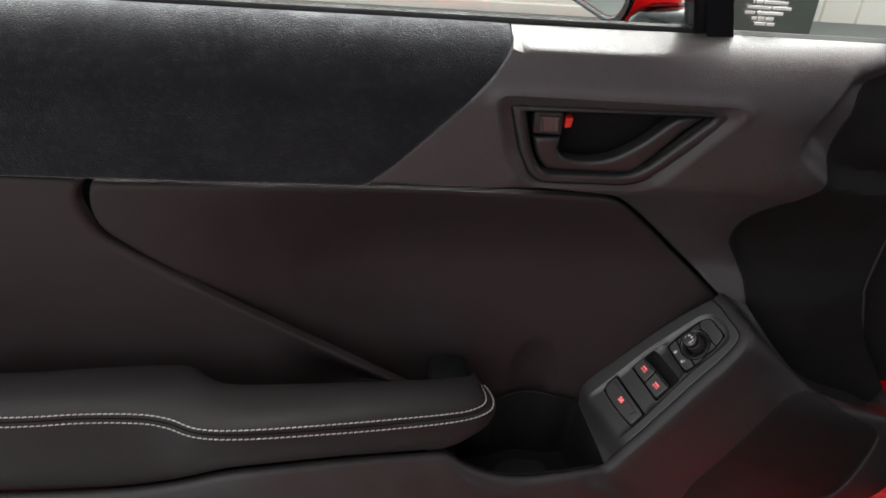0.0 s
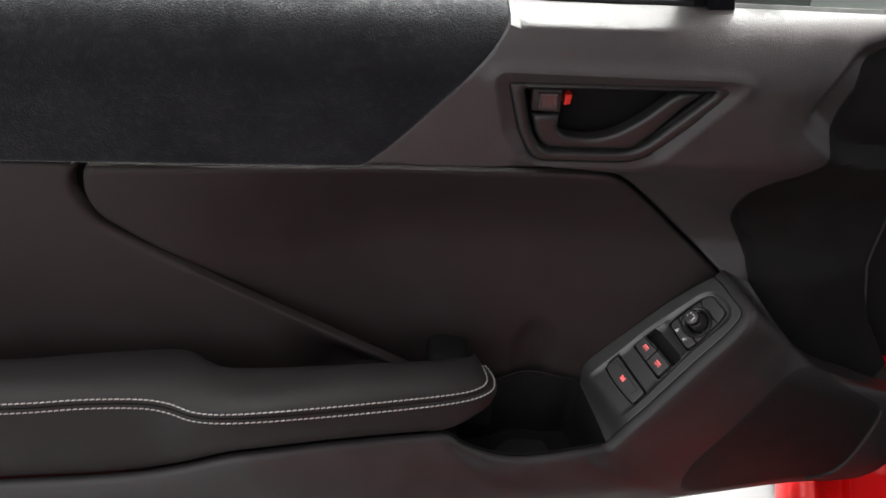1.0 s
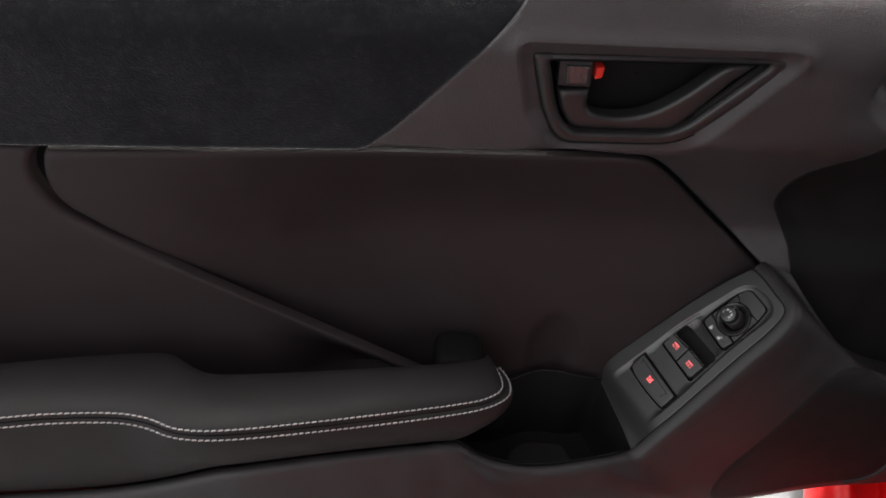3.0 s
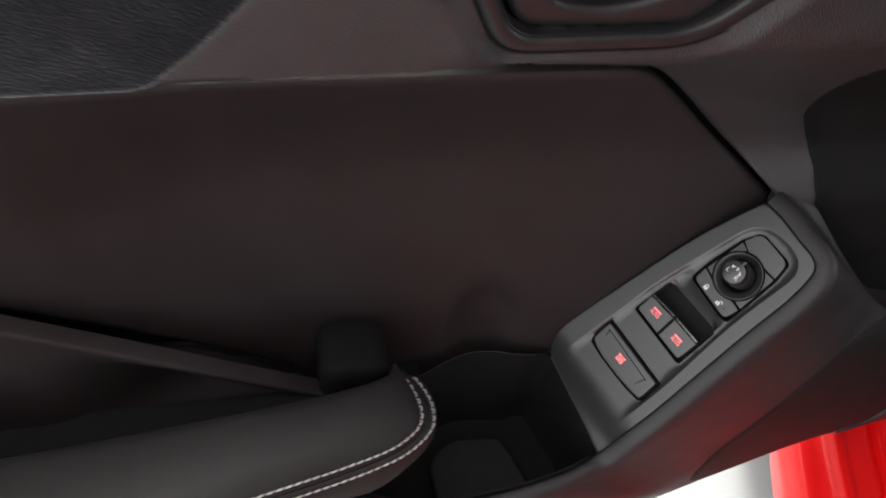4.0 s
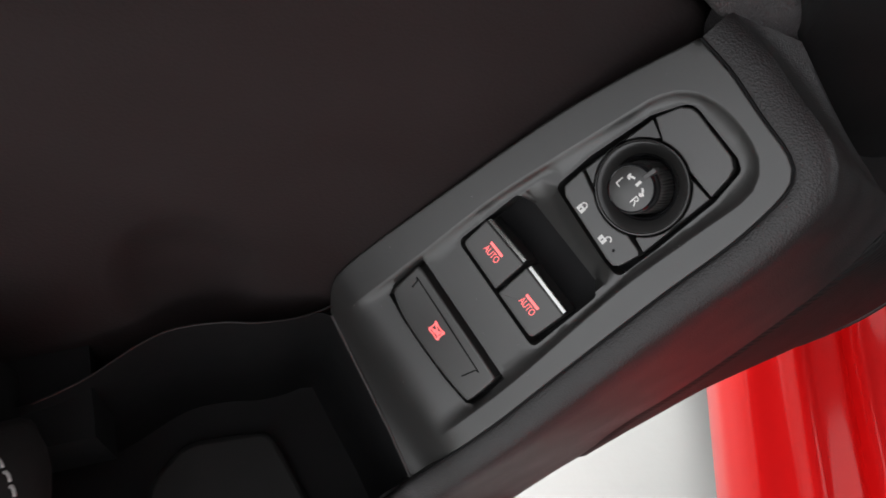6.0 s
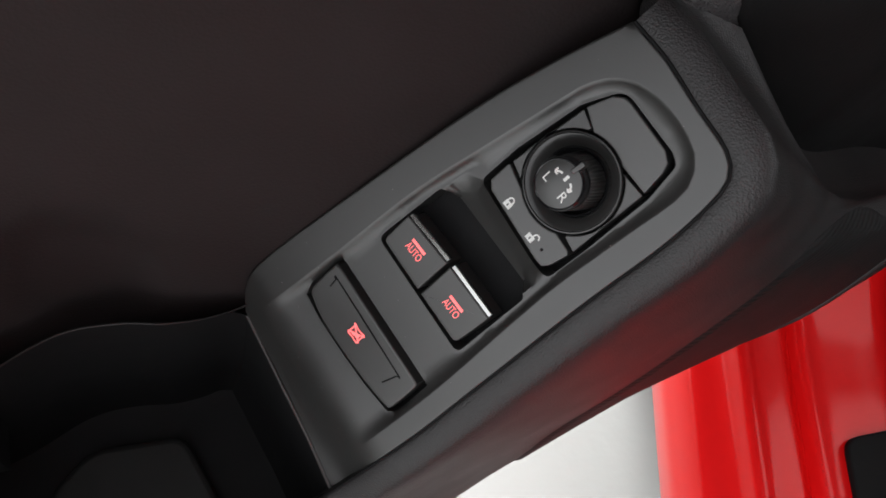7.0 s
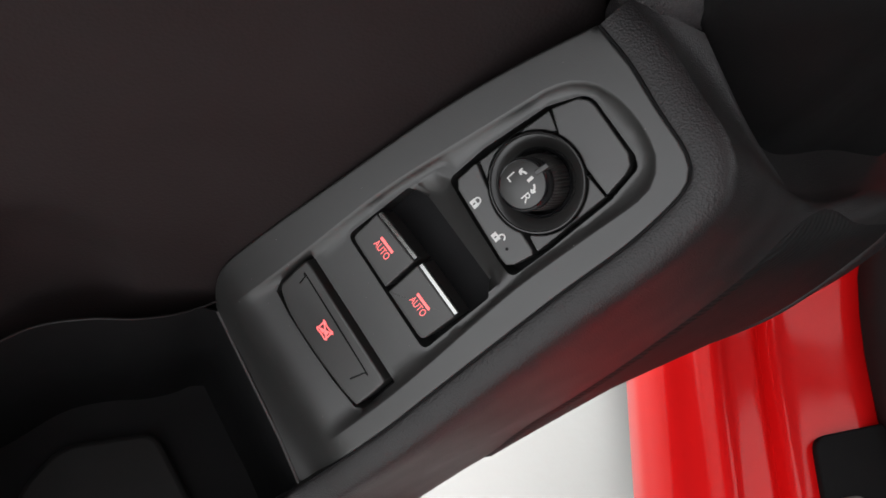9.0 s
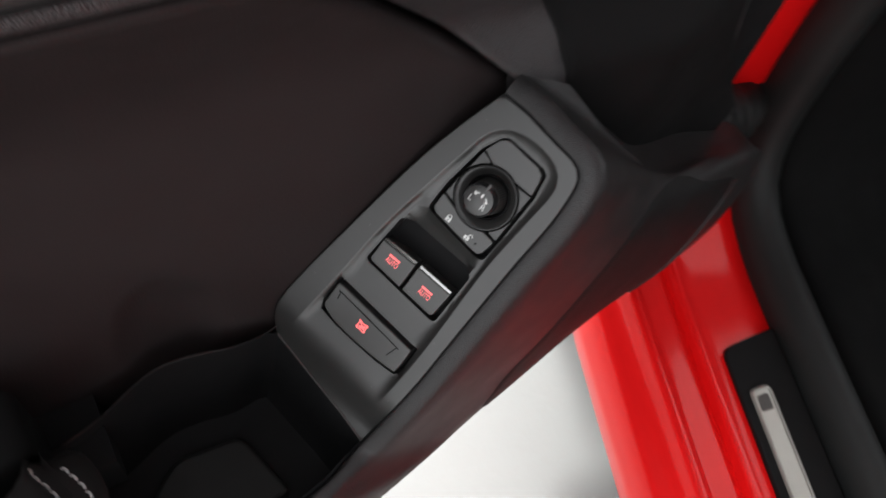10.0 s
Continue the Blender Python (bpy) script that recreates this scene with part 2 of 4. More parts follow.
def loft(rows, closed_u=False, closed_v=False):
    """Faces between rows of points (all of one length)."""
    rows = [np.array(r, float) for r in rows]
    m, n = len(rows), len(rows[0])
    faces = []
    for i in range(m if closed_u else m - 1):
        for j in range(n if closed_v else n - 1):
            a, b = i * n + j, i * n + (j + 1) % n
            c, d = ((i + 1) % m) * n + (j + 1) % n, ((i + 1) % m) * n + j
            faces.append((a, b, c, d))
    return list(np.vstack(rows)), faces


def capped(rows):
    """A closed tube of rows with flat ends."""
    v, f = loft(rows, closed_v=True)
    n = len(rows[0])
    return v, f + [tuple(range(n)), tuple(range(len(v) - n, len(v)))[::-1]]


def plate(outline, z0, z1, bevel, tilt=None, steps=3):
    """A plate with a rounded top edge, in its own plane: outline in x, y, from z0 up to z1. tilt(p) adds to the top's height."""
    o = np.array(outline, float)
    o = o if area(o) > 0 else o[::-1]
    nrm = np.roll(o, -1, axis=0) - np.roll(o, 1, axis=0)
    nrm = np.stack([-nrm[:, 1], nrm[:, 0]], 1) / (np.linalg.norm(nrm, axis=1)[:, None] + 1e-12)
    rows = [np.c_[o, np.full(len(o), z0)]]
    for k in range(steps + 1):
        a = k / steps * math.pi / 2
        q = o + nrm * bevel * (1 - math.cos(a))
        z = np.full(len(o), z1 - bevel + bevel * math.sin(a))
        rows.append(np.c_[q, z + (tilt(q) if tilt else 0)])
    return capped(rows)


def moved(vf, m):
    return [tuple(m @ Vector(v)) for v in vf[0]], vf[1]


def joined(*vfs):
    verts, faces = [], []
    for v, f in vfs:
        s = len(verts)
        verts += list(v)
        faces += [tuple(i + s for i in g) for g in f]
    return verts, faces


def tube(path, radius, n=10, flat=1.0, up=(0, 0, 1)):
    p = np.array(path, float)
    tan = np.gradient(p, axis=0)
    tan /= np.linalg.norm(tan, axis=1)[:, None]
    rows = []
    for q, t in zip(p, tan):
        side = np.cross(t, up)
        side /= np.linalg.norm(side) + 1e-12
        top = np.cross(side, t)
        rows.append([q + radius * (math.cos(a) * side + flat * math.sin(a) * top) for a in np.linspace(0, 2 * math.pi, n, endpoint=False)])
    return capped(rows)


def disc(n, r, cx=0.0, cy=0.0):
    return np.array([(cx + r * math.cos(a), cy + r * math.sin(a)) for a in np.linspace(0, 2 * math.pi, n, endpoint=False)])


def turned(profile, n=48, cx=0.0, cy=0.0):
    """A turned solid or shell about the local z axis: profile of (radius, z)."""
    return loft([[(cx + r * math.cos(a), cy + r * math.sin(a), z) for a in np.linspace(0, 2 * math.pi, n, endpoint=False)] for r, z in profile], closed_v=True)


def box(x0, x1, y0, y1, z0, z1):
    v = [(x, y, z) for x in (x0, x1) for y in (y0, y1) for z in (z0, z1)]
    return v, [(0, 1, 3, 2), (4, 6, 7, 5), (0, 4, 5, 1), (2, 3, 7, 6), (0, 2, 6, 4), (1, 5, 7, 3)]


def wall_place(p, h):
    """The door's face: p is (x, z), height h stands proud towards -y."""
    return (p[0], -h, p[1])


# ---- ground and distance ----
ground = mesh_part("ground", *box(-40, 40, -40, 40, -0.2, 0.0), FLOOR)
tagged(ground, "pale painted concrete floor, smooth and clean", "floor", kind="structure")


def ribbed_wall():
    rows, z, pitch = [], 0.0, 0.06
    while z < 1.1:
        for dz, dy in ((0, 0.0), (0.045, -0.012), (0.052, -0.012), (0.058, 0.0)):
            rows.append([(-8, 3.75 + dy, z + dz), (1.95, 3.75 + dy, z + dz)])
        z += pitch
    rows += [[(-8, 3.95, 1.14), (1.95, 3.95, 1.14)], [(-8, 3.95, 0), (1.95, 3.95, 0)]]
    return loft(rows, closed_u=True)


tagged(mesh_part("wall_far", *ribbed_wall(), WALL, auto=20), "cream ribbed metal cladding wall", "wall", kind="structure")


def panel_wall():
    rows, x = [], 1.95
    while x < 7:
        for dx, dy in ((0, 0.0), (0.18, 0.0), (0.19, 0.012), (0.2, 0.012)):
            rows.append([(x + dx, 3.92 + dy, 0), (x + dx, 3.92 + dy, 1.14)])
        x += 0.21
    rows += [[(7.2, 4.1, 0), (7.2, 4.1, 1.14)], [(1.95, 4.1, 0), (1.95, 4.1, 1.14)]]
    return loft(rows, closed_u=True)


tagged(mesh_part("wall_far_panels", *panel_wall(), WALL, auto=20), "cream wall of upright metal panels", "wall", kind="structure")

# ---- the car's sill and front door pillar ----
ALONG, OUT = np.array((0.31, 0.951, 0.0)), np.array((-0.951, 0.31, 0.0))
SEAT = np.array((0.650, -0.035, 0.44))


def sweep_path():
    """The line of the door opening: along the sill, then round and up the front pillar; with the normal at each point."""
    run = [(-1.3, 0.0), (-0.6, 0.0), (-0.2, 0.0), (0.0, 0.0), (0.06, 0.003), (0.105, 0.018), (0.129, 0.055), (0.139, 0.11), (0.142, 0.20), (0.136, 0.36), (0.105, 0.62), (0.0, 0.86), (-0.15, 1.05), (-0.6, 1.13), (-1.3, 1.13)]
    p = spline(run, 150)
    tan = np.gradient(p, axis=0)
    tan /= np.linalg.norm(tan, axis=1)[:, None]
    return [(SEAT + ALONG * k + np.array((0, 0, h)), -ALONG * tz + np.array((0, 0, tx))) for (k, h), (tx, tz) in zip(p, tan)]


def sweep(profile, first=0, last=None):
    """Sweeps a profile of (outwards, up) along the opening."""
    prof = spline(profile, len(profile) * 5)
    return loft([[c + OUT * a + nrm * h for a, h in prof] for c, nrm in sweep_path()[first:last]])


car_body = new("car")
tagged(car_body, "red car with its front door open, black inside", "car")
mesh_part("rocker_panel", *sweep([(-0.02, -0.03), (0.004, -0.022), (0.03, -0.022), (0.052, -0.022), (0.059, -0.0205), (0.064, -0.0185), (0.0685, -0.0195), (0.0715, -0.027), (0.075, -0.0275), (0.078, -0.024), (0.090, -0.0235), (0.100, -0.0225), (0.1045, -0.0195), (0.110, -0.0185), (0.1135, -0.022), (0.117, -0.030), (0.124, -0.038), (0.134, -0.043), (0.139, -0.050), (0.1415, -0.066), (0.1405, -0.09), (0.127, -0.135), (0.10, -0.19), (0.06, -0.21), (0.0, -0.2)]), RED, car_body, "glossy red painted sill with pressed ridges", auto=60)
mesh_part("door_seal", *sweep([(-0.046, -0.03), (-0.042, 0.0), (-0.028, 0.012), (-0.014, 0.007), (-0.007, -0.008), (-0.007, -0.024)]), RUBBER, car_body, "black rubber door seal")
mesh_part("inner_trim", *sweep([(-0.22, -0.06), (-0.17, -0.015), (-0.11, 0.002), (-0.066, 0.004), (-0.049, -0.004), (-0.045, -0.03)]), INTERIOR, car_body, "black plastic sill trim inside the opening")
mesh_part("footwell", *loft([[SEAT + ALONG * k + OUT * a + np.array((0, 0, h)) for a, h in ((-0.2, -0.05), (-0.26, -0.16), (-0.6, -0.18), (-0.72, -0.02), (-0.86, -0.02), (-0.96, -0.18), (-1.46, -0.16))] for k in (-1.3, -0.6, 0, 0.3, 0.6)]), CARPET, car_body, "black carpet of the footwell")
mesh_part("kick_panel", *loft([[SEAT + ALONG * k + OUT * a + np.array((0, 0, h)) for a, h in ((-0.12, -0.1), (-0.13, 0.2), (-0.14, 0.7))] for k in (0.16, 0.34, 0.6)]), INTERIOR, car_body, "black plastic kick panel")


def car_box(k0, k1, a0, a1, h0, h1):
    v, f = box(k0, k1, a0, a1, h0, h1)
    return [tuple(SEAT + ALONG * k + OUT * a + np.array((0, 0, h))) for k, a, h in v], f


# Plain roof and cabin boxes out of view, added to block sky light.
mesh_part("roof", *car_box(-1.4, -0.15, -1.5, -0.03, 1.11, 1.15), RED, car_body, "red roof")
mesh_part("headliner", *car_box(-1.4, -0.15, -1.5, -0.05, 1.08, 1.105), INTERIOR, car_body, "black headliner")
mesh_part("dashboard", *car_box(0.18, 0.75, -1.45, -0.10, -0.1, 0.52), INTERIOR, car_body, "black dashboard")
mesh_part("far_side", *car_box(-1.4, 0.75, -1.5, -1.46, -0.2, 0.6), INTERIOR, car_body, "black trim of the far side")
mesh_part("rear_wall_blocker", *car_box(-1.45, -1.41, -1.5, -0.05, -0.2, 1.1), INTERIOR, car_body, "black seat backs")
# Unseen wing and rear body, added to keep sky light off the door.
wing = [[SEAT + ALONG * k + OUT * a + np.array((0, 0, h)) for a, h in ((0.03 - s, -0.02), (0.04 - s, top - 0.12), (0.02 - s, top - 0.03), (-0.06 - s, top), (-1.55, top), (-1.55, -0.02))] for k, s, top in ((0.26, 0.0, 0.46), (0.6, 0.05, 0.40), (0.95, 0.16, 0.32), (1.2, 0.32, 0.22))]
tail_rows = [[SEAT + ALONG * k + OUT * a + np.array((0, 0, h)) for a, h in rounded([(0.06 - s, -0.22, 0.05), (0.10 - s, 0.2, 0.1), (0.02 - s, top, 0.12), (-1.56 + s, top, 0.12), (-1.64 + s, 0.2, 0.1), (-1.60 + s, -0.22, 0.05)], 5)] for k, s, top in ((-1.46, 0.0, 0.62), (-1.8, 0.0, 0.60), (-2.2, 0.02, 0.56), (-2.55, 0.08, 0.52), (-2.72, 0.22, 0.46))]
mesh_part("rear_body_blocker", *capped(tail_rows), RED, car_body, "red rear side of the car", auto=30)
mesh_part("front_wing", *capped(wing), RED, car_body, "red front wing and bonnet", auto=30)
tyre = [(c, s) for c, s in ((0.20, -0.10), (0.31, -0.10), (0.33, -0.07), (0.335, 0.0), (0.33, 0.07), (0.31, 0.10), (0.20, 0.10))]
wheel_rows = [[tuple(SEAT + ALONG * (0.72 + r * math.cos(a)) + OUT * (-0.06 + w) + np.array((0, 0, -0.105 + r * math.sin(a)))) for a in np.linspace(0, 2 * math.pi, 40, endpoint=False)] for r, w in tyre]
mesh_part("tyre", *loft(wheel_rows, closed_v=True), RUBBER, car_body, "black tyre")


def sill_local(k, a, h):
    return tuple(SEAT + ALONG * k + OUT * a + np.array((0, 0, h)))


def sill_plate():
    outline = rounded([(-1.0, -0.006, 0.002), (-0.012, -0.006, 0.004), (-0.026, 0.048, 0.012), (-1.0, 0.050, 0.002)])
    v, f = plate(outline, -0.0215, -0.0165, 0.0015)
    return [sill_local(*p) for p in v], f


def sill_insert():
    outline = rounded([(-0.95, 0.021, 0.004), (-0.062, 0.021, 0.006), (-0.066, 0.039, 0.006), (-0.95, 0.041, 0.004)])
    v, f = plate(outline, -0.0164, -0.0150, 0.0008)
    return [sill_local(*p) for p in v], f


def sill_strip_rim():
    outline = rounded([(-0.95, 0.021, 0.004), (-0.062, 0.021, 0.006), (-0.066, 0.039, 0.006), (-0.95, 0.041, 0.004)], 8)
    outline = outline if area(outline) > 0 else outline[::-1]
    inward = np.roll(outline, -1, axis=0) - np.roll(outline, 1, axis=0)
    inward = np.stack([-inward[:, 1], inward[:, 0]], 1) / (np.linalg.norm(inward, axis=1)[:, None] + 1e-12)
    rows = [[sill_local(*p, h) for p in outline + inward * off] for off, h in ((-0.0012, -0.0166), (-0.0008, -0.0146), (0.0002, -0.0138), (0.0012, -0.0138), (0.0021, -0.0149))]
    return loft(rows, closed_v=True)


sill = tagged(new("sill_plate"), "black plastic sill plate with a brushed metal strip", "sill plate")
mesh_part("plate", *sill_plate(), FRONT, sill)
strip = mesh_part("metal_strip", *sill_insert(), ALUMINIUM, sill, "brushed aluminium strip")
mesh_part("strip_rim", *sill_strip_rim(), ALUMINIUM, strip, "raised rounded rim of the metal strip")
mark_outline = rounded([(-0.0835, 0.0250, 0.002), (-0.0690, 0.0250, 0.003), (-0.0715, 0.0358, 0.003), (-0.0850, 0.0362, 0.002)])
mark_verts, mark_faces = plate(mark_outline, -0.0156, -0.0146, 0.0003)
mesh_part("end_mark", [sill_local(*p) for p in mark_verts], mark_faces, END_MARK, strip, "small dark brown patch at the end of the strip")

# ---- the door ----
door = tagged(new("open_car_door"), "open front car door with black suede, leatherette and plastic trim", "car door")


def insert_depth(x, z):
    """How deep the insert lies: hollow in its middle, shallow at its rear end."""
    zs = (0.58, 0.60, 0.66, 0.70, 0.73, 0.77, 0.81, 0.85, 0.868, 0.88)
    ys = (0.058, 0.060, 0.064, 0.068, 0.072, 0.076, 0.062, 0.036, 0.020, 0.012)
    hollow = sum(np.interp(z + o, zs, ys) for o in (-0.016, -0.010, -0.005, 0.0, 0.005, 0.010, 0.016)) / 7
    scoop = 0.008 * smooth((1 - np.hypot((x - 0.186) / 0.032, (z - 0.616) / 0.060)) / 0.6)
    return 0.004 + (hollow - 0.004) * (0.14 + 0.86 * smooth((x + 0.22) / 0.27)) + scoop


def ledge(z, soft=0.0):
    """How far the top of the trim has rolled back towards the glass at height z."""
    if soft:
        t = np.clip((z - (0.962 - soft)) / (1.0125 - 0.962 + soft), 0, 1)
        return 0.047 * (1 - np.sqrt(1 - t**2 * 0.999))
    return 0.008 * np.clip((z - 0.955) / 0.045, 0, 1) ** 2 + 0.041 * np.clip((z - 1.0015) / 0.0108, 0, 1) ** 1.6


INSERT = np.vstack([
    spline([(-0.231, 0.8655), (-0.168, 0.8662), (-0.120, 0.8657), (-0.062, 0.8640), (0.0, 0.8630), (0.053, 0.8628), (0.104, 0.8630), (0.155, 0.8636), (0.203, 0.8630), (0.226, 0.8590), (0.2424, 0.8479), (0.2756, 0.8149), (0.317, 0.7736), (0.354, 0.7424), (0.3720, 0.7275)], 80),
    [(0.378, 0.710), (0.255, 0.59), (0.245, 0.565), (0.07, 0.565)],
    spline([(0.05, 0.598), (0.026, 0.611), (-0.029, 0.650), (-0.135, 0.736), (-0.213, 0.797), (-0.233, 0.815), (-0.2405, 0.836), (-0.2385, 0.856), (-0.234, 0.8655)], 60),
])
FINGER_HOLLOW = np.array([(0.186 + 0.030 * math.cos(a), 0.622 + 0.052 * math.sin(a)) for a in np.linspace(0, 2 * math.pi, 40, endpoint=False)])
mesh_part("insert_panel", *sheet(INSERT, 0.009, lambda p, d: -insert_depth(p[:, 0], p[:, 1]) - roll_off(d, 0.006), wall_place, 0.006, marks=[(FINGER_HOLLOW, (0.0, 0.003, 0.006, 0.010, 0.014))]), LEATHER, door, "smooth dark leatherette insert panel")

SIDE = np.vstack([
    [(-0.56, 0.868), (-0.256, 0.868)],
    spline([(-0.242, 0.866), (-0.2485, 0.853), (-0.2485, 0.837), (-0.2385, 0.8155), (-0.220, 0.7985), (-0.135, 0.743), (-0.030, 0.682), (0.03, 0.648), (0.075, 0.624)], 66),
    [(0.085, 0.61), (0.07, 0.59), (-0.56, 0.59)],
])
mesh_part("side_panel", *sheet(SIDE, 0.012, lambda p, d: -0.007 - 0.008 * smooth((0.86 - p[:, 1]) / 0.2) - roll_off(d, np.where(p[:, 0] > -0.16, 0.0025, 0.006)) - 0.034 * smooth((d - 0.001) / 0.035) * smooth((p[:, 0] + 0.10) / 0.10), wall_place, 0.01), LEATHER, door, "soft grey-black leatherette panel")

SUEDE_EDGE = np.vstack([
    [(-0.56, 0.871)],
    spline([(-0.3, 0.8715), (-0.117, 0.8748), (-0.004, 0.8770)], 24),
    spline([(0.004, 0.8792), (0.029, 0.901), (0.067, 0.940), (0.100, 0.975), (0.1150, 0.996), (0.1175, 1.007), (0.1160, 1.0118)], 40),
    [(0.10, 1.0123), (-0.56, 1.0123)],
])

# the hard trim round the handle
BEZEL_OUT = rounded([(0.1170, 0.9595, 0.003), (0.3085, 0.9625, 0.004), (0.3075, 0.954, 0.004), (0.238, 0.8905, 0.055), (0.1425, 0.8895, 0.036), (0.1290, 0.918, 0.02)])
BEZEL_IN = rounded([(0.1300, 0.9545, 0.002), (0.2900, 0.9575, 0.002), (0.2880, 0.954, 0.002), (0.233, 0.8995, 0.045), (0.1490, 0.8980, 0.026), (0.1385, 0.922, 0.016)])
BEZEL_OUT, BEZEL_IN = (o + np.array((0.0024, -0.0036)) for o in (BEZEL_OUT, BEZEL_IN))
SCOOP = rounded([(0.106, 0.9675, 0.010), (0.326, 0.9670, 0.012), (0.247, 0.8785, 0.045), (0.140, 0.8775, 0.030), (0.118, 0.912, 0.03)])
BODY = np.vstack([
    spline([(0.0005, 0.8790), (0.051, 0.8796), (0.100, 0.8798), (0.150, 0.8792), (0.2034, 0.8727), (0.2231, 0.8683), (0.241, 0.8559), (0.2746, 0.8221), (0.316, 0.7803), (0.3527, 0.7489), (0.3665, 0.7375)], 80),
    [(0.366, 0.728), (0.374, 0.700), (0.41, 0.680), (0.45, 0.665), (0.540, 0.675), (0.527, 0.716), (0.516, 0.75), (0.519, 0.82), (0.535, 0.90), (0.540, 1.0123), (0.1173, 1.0123)],
    spline([(0.1178, 1.007), (0.1138, 0.996), (0.0983, 0.975), (0.0653, 0.940), (0.0265, 0.901), (0.0020, 0.8805)], 40),
])
LOBE = spline([(0.445, 1.0135), (0.430, 1.004), (0.405, 0.997), (0.388, 0.975), (0.372, 0.947), (0.370, 0.927), (0.392, 0.905), (0.44, 0.88), (0.60, 0.88), (0.60, 1.02)], 60, closed=True)
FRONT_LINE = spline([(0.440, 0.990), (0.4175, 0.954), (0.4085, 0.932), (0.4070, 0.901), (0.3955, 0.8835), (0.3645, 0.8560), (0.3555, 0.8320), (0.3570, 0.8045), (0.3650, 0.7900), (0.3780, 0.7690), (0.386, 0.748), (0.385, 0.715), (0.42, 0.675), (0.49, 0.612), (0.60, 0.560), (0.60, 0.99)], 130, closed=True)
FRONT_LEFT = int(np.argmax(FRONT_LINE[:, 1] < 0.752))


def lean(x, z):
    """Lean below the handle, fitted to the camera's view, less towards its rear tip."""
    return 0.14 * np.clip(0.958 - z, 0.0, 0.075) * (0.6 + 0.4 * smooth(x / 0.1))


# The 0.47 shift keeps the suede's outline where the camera sees it.
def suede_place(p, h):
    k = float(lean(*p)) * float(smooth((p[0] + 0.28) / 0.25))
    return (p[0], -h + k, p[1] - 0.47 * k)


# Factors 1.5 and 0.47 are set to hold the outline in the camera's view.
def view_fit_place(p, h):
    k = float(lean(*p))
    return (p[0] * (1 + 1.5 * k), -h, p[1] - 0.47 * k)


# Same shift to fit the camera's view, with the lean added to the depth.
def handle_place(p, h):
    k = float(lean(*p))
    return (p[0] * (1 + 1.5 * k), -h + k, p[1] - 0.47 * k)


def body_height(p, d):
    x, z = p.T
    hole = np.where(inside(p, SCOOP), distance(p, SCOOP), 0.0)
    brow = np.exp(-((distance(p, SCOOP) / 0.007) ** 2)) * smooth((z - 0.94) / 0.03)
    lobe = np.where(inside(p, LOBE), distance(p, LOBE), 0.0)
    front = np.where(inside(p, FRONT_LINE), distance(p, FRONT_LINE), 0.0)
    k = lean(x, z)
    under = smooth((x - 0.08) / 0.13)
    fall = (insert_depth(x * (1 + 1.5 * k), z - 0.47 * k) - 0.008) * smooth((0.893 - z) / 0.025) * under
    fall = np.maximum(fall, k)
    blend = smooth((x - 0.35) / 0.11)
    fall = fall * (1 - blend) + blend * (0.006 + 0.058 * smooth((0.94 - z) / 0.14))
    soft = smooth((x - 0.20) / 0.10)
    y = ledge(z) * (1 - soft) + ledge(z, 0.006) * soft + np.maximum(fall, 0) + 0.008 * smooth(hole / 0.010) - 0.003 * brow + 0.024 * smooth(lobe / 0.022) + 0.006 * smooth(front / 0.012) + 0.012 * smooth((0.893 - z) / 0.022) * under * (1 - blend)
    y = y - 0.018 * smooth((0.774 - z) / 0.038) * smooth((0.54 - x) / 0.10) * smooth((x - 0.25) / 0.05)
    edge = np.where((z > 0.985) | (x > 0.44), 1.0, d)
    by_suede = (z > 0.8815) & (x < 0.125)
    return -y - roll_off(edge, np.where(by_suede, 0.0020, 0.0045))


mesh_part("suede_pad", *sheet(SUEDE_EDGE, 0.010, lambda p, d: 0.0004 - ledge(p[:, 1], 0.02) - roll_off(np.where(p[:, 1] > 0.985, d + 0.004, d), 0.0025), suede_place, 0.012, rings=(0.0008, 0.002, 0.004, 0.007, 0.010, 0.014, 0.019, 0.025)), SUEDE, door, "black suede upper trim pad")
mesh_part("upper_trim", *sheet(BODY, 0.007, body_height, view_fit_place, 0.012, holes=[BEZEL_IN], marks=[(SCOOP, (-0.003, 0.0, 0.002, 0.004, 0.006, 0.008, 0.011)), (LOBE[:38], (0.0, 0.004, 0.008, 0.013, 0.018, 0.023)), (FRONT_LINE[:FRONT_LEFT], (0.0, 0.002, 0.004, 0.006, 0.009))], rings=(0.0008, 0.002, 0.0035, 0.005, 0.0065, 0.008, 0.0095, 0.0115, 0.014)), GRAIN, door, "grained dark grey plastic trim round the door handle")

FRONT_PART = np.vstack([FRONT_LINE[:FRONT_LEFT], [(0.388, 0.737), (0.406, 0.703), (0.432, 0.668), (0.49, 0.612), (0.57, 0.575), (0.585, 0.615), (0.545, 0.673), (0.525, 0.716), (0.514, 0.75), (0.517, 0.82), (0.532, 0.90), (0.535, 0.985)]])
mesh_part("front_panel", *sheet(FRONT_PART, 0.007, lambda p, d: body_height(p, np.full(len(p), 1.0)) + 0.0016 - roll_off(d, 0.0040), view_fit_place, 0.004), FRONT, door, "black grained plastic panel at the front of the door")

# ---- inside door handle ----


def bezel_height(p, d):
    return -0.0072 + 0.0022 * smooth(d / 0.0025)


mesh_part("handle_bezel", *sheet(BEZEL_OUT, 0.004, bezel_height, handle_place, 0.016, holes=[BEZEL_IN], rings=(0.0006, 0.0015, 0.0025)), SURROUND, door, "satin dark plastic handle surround")
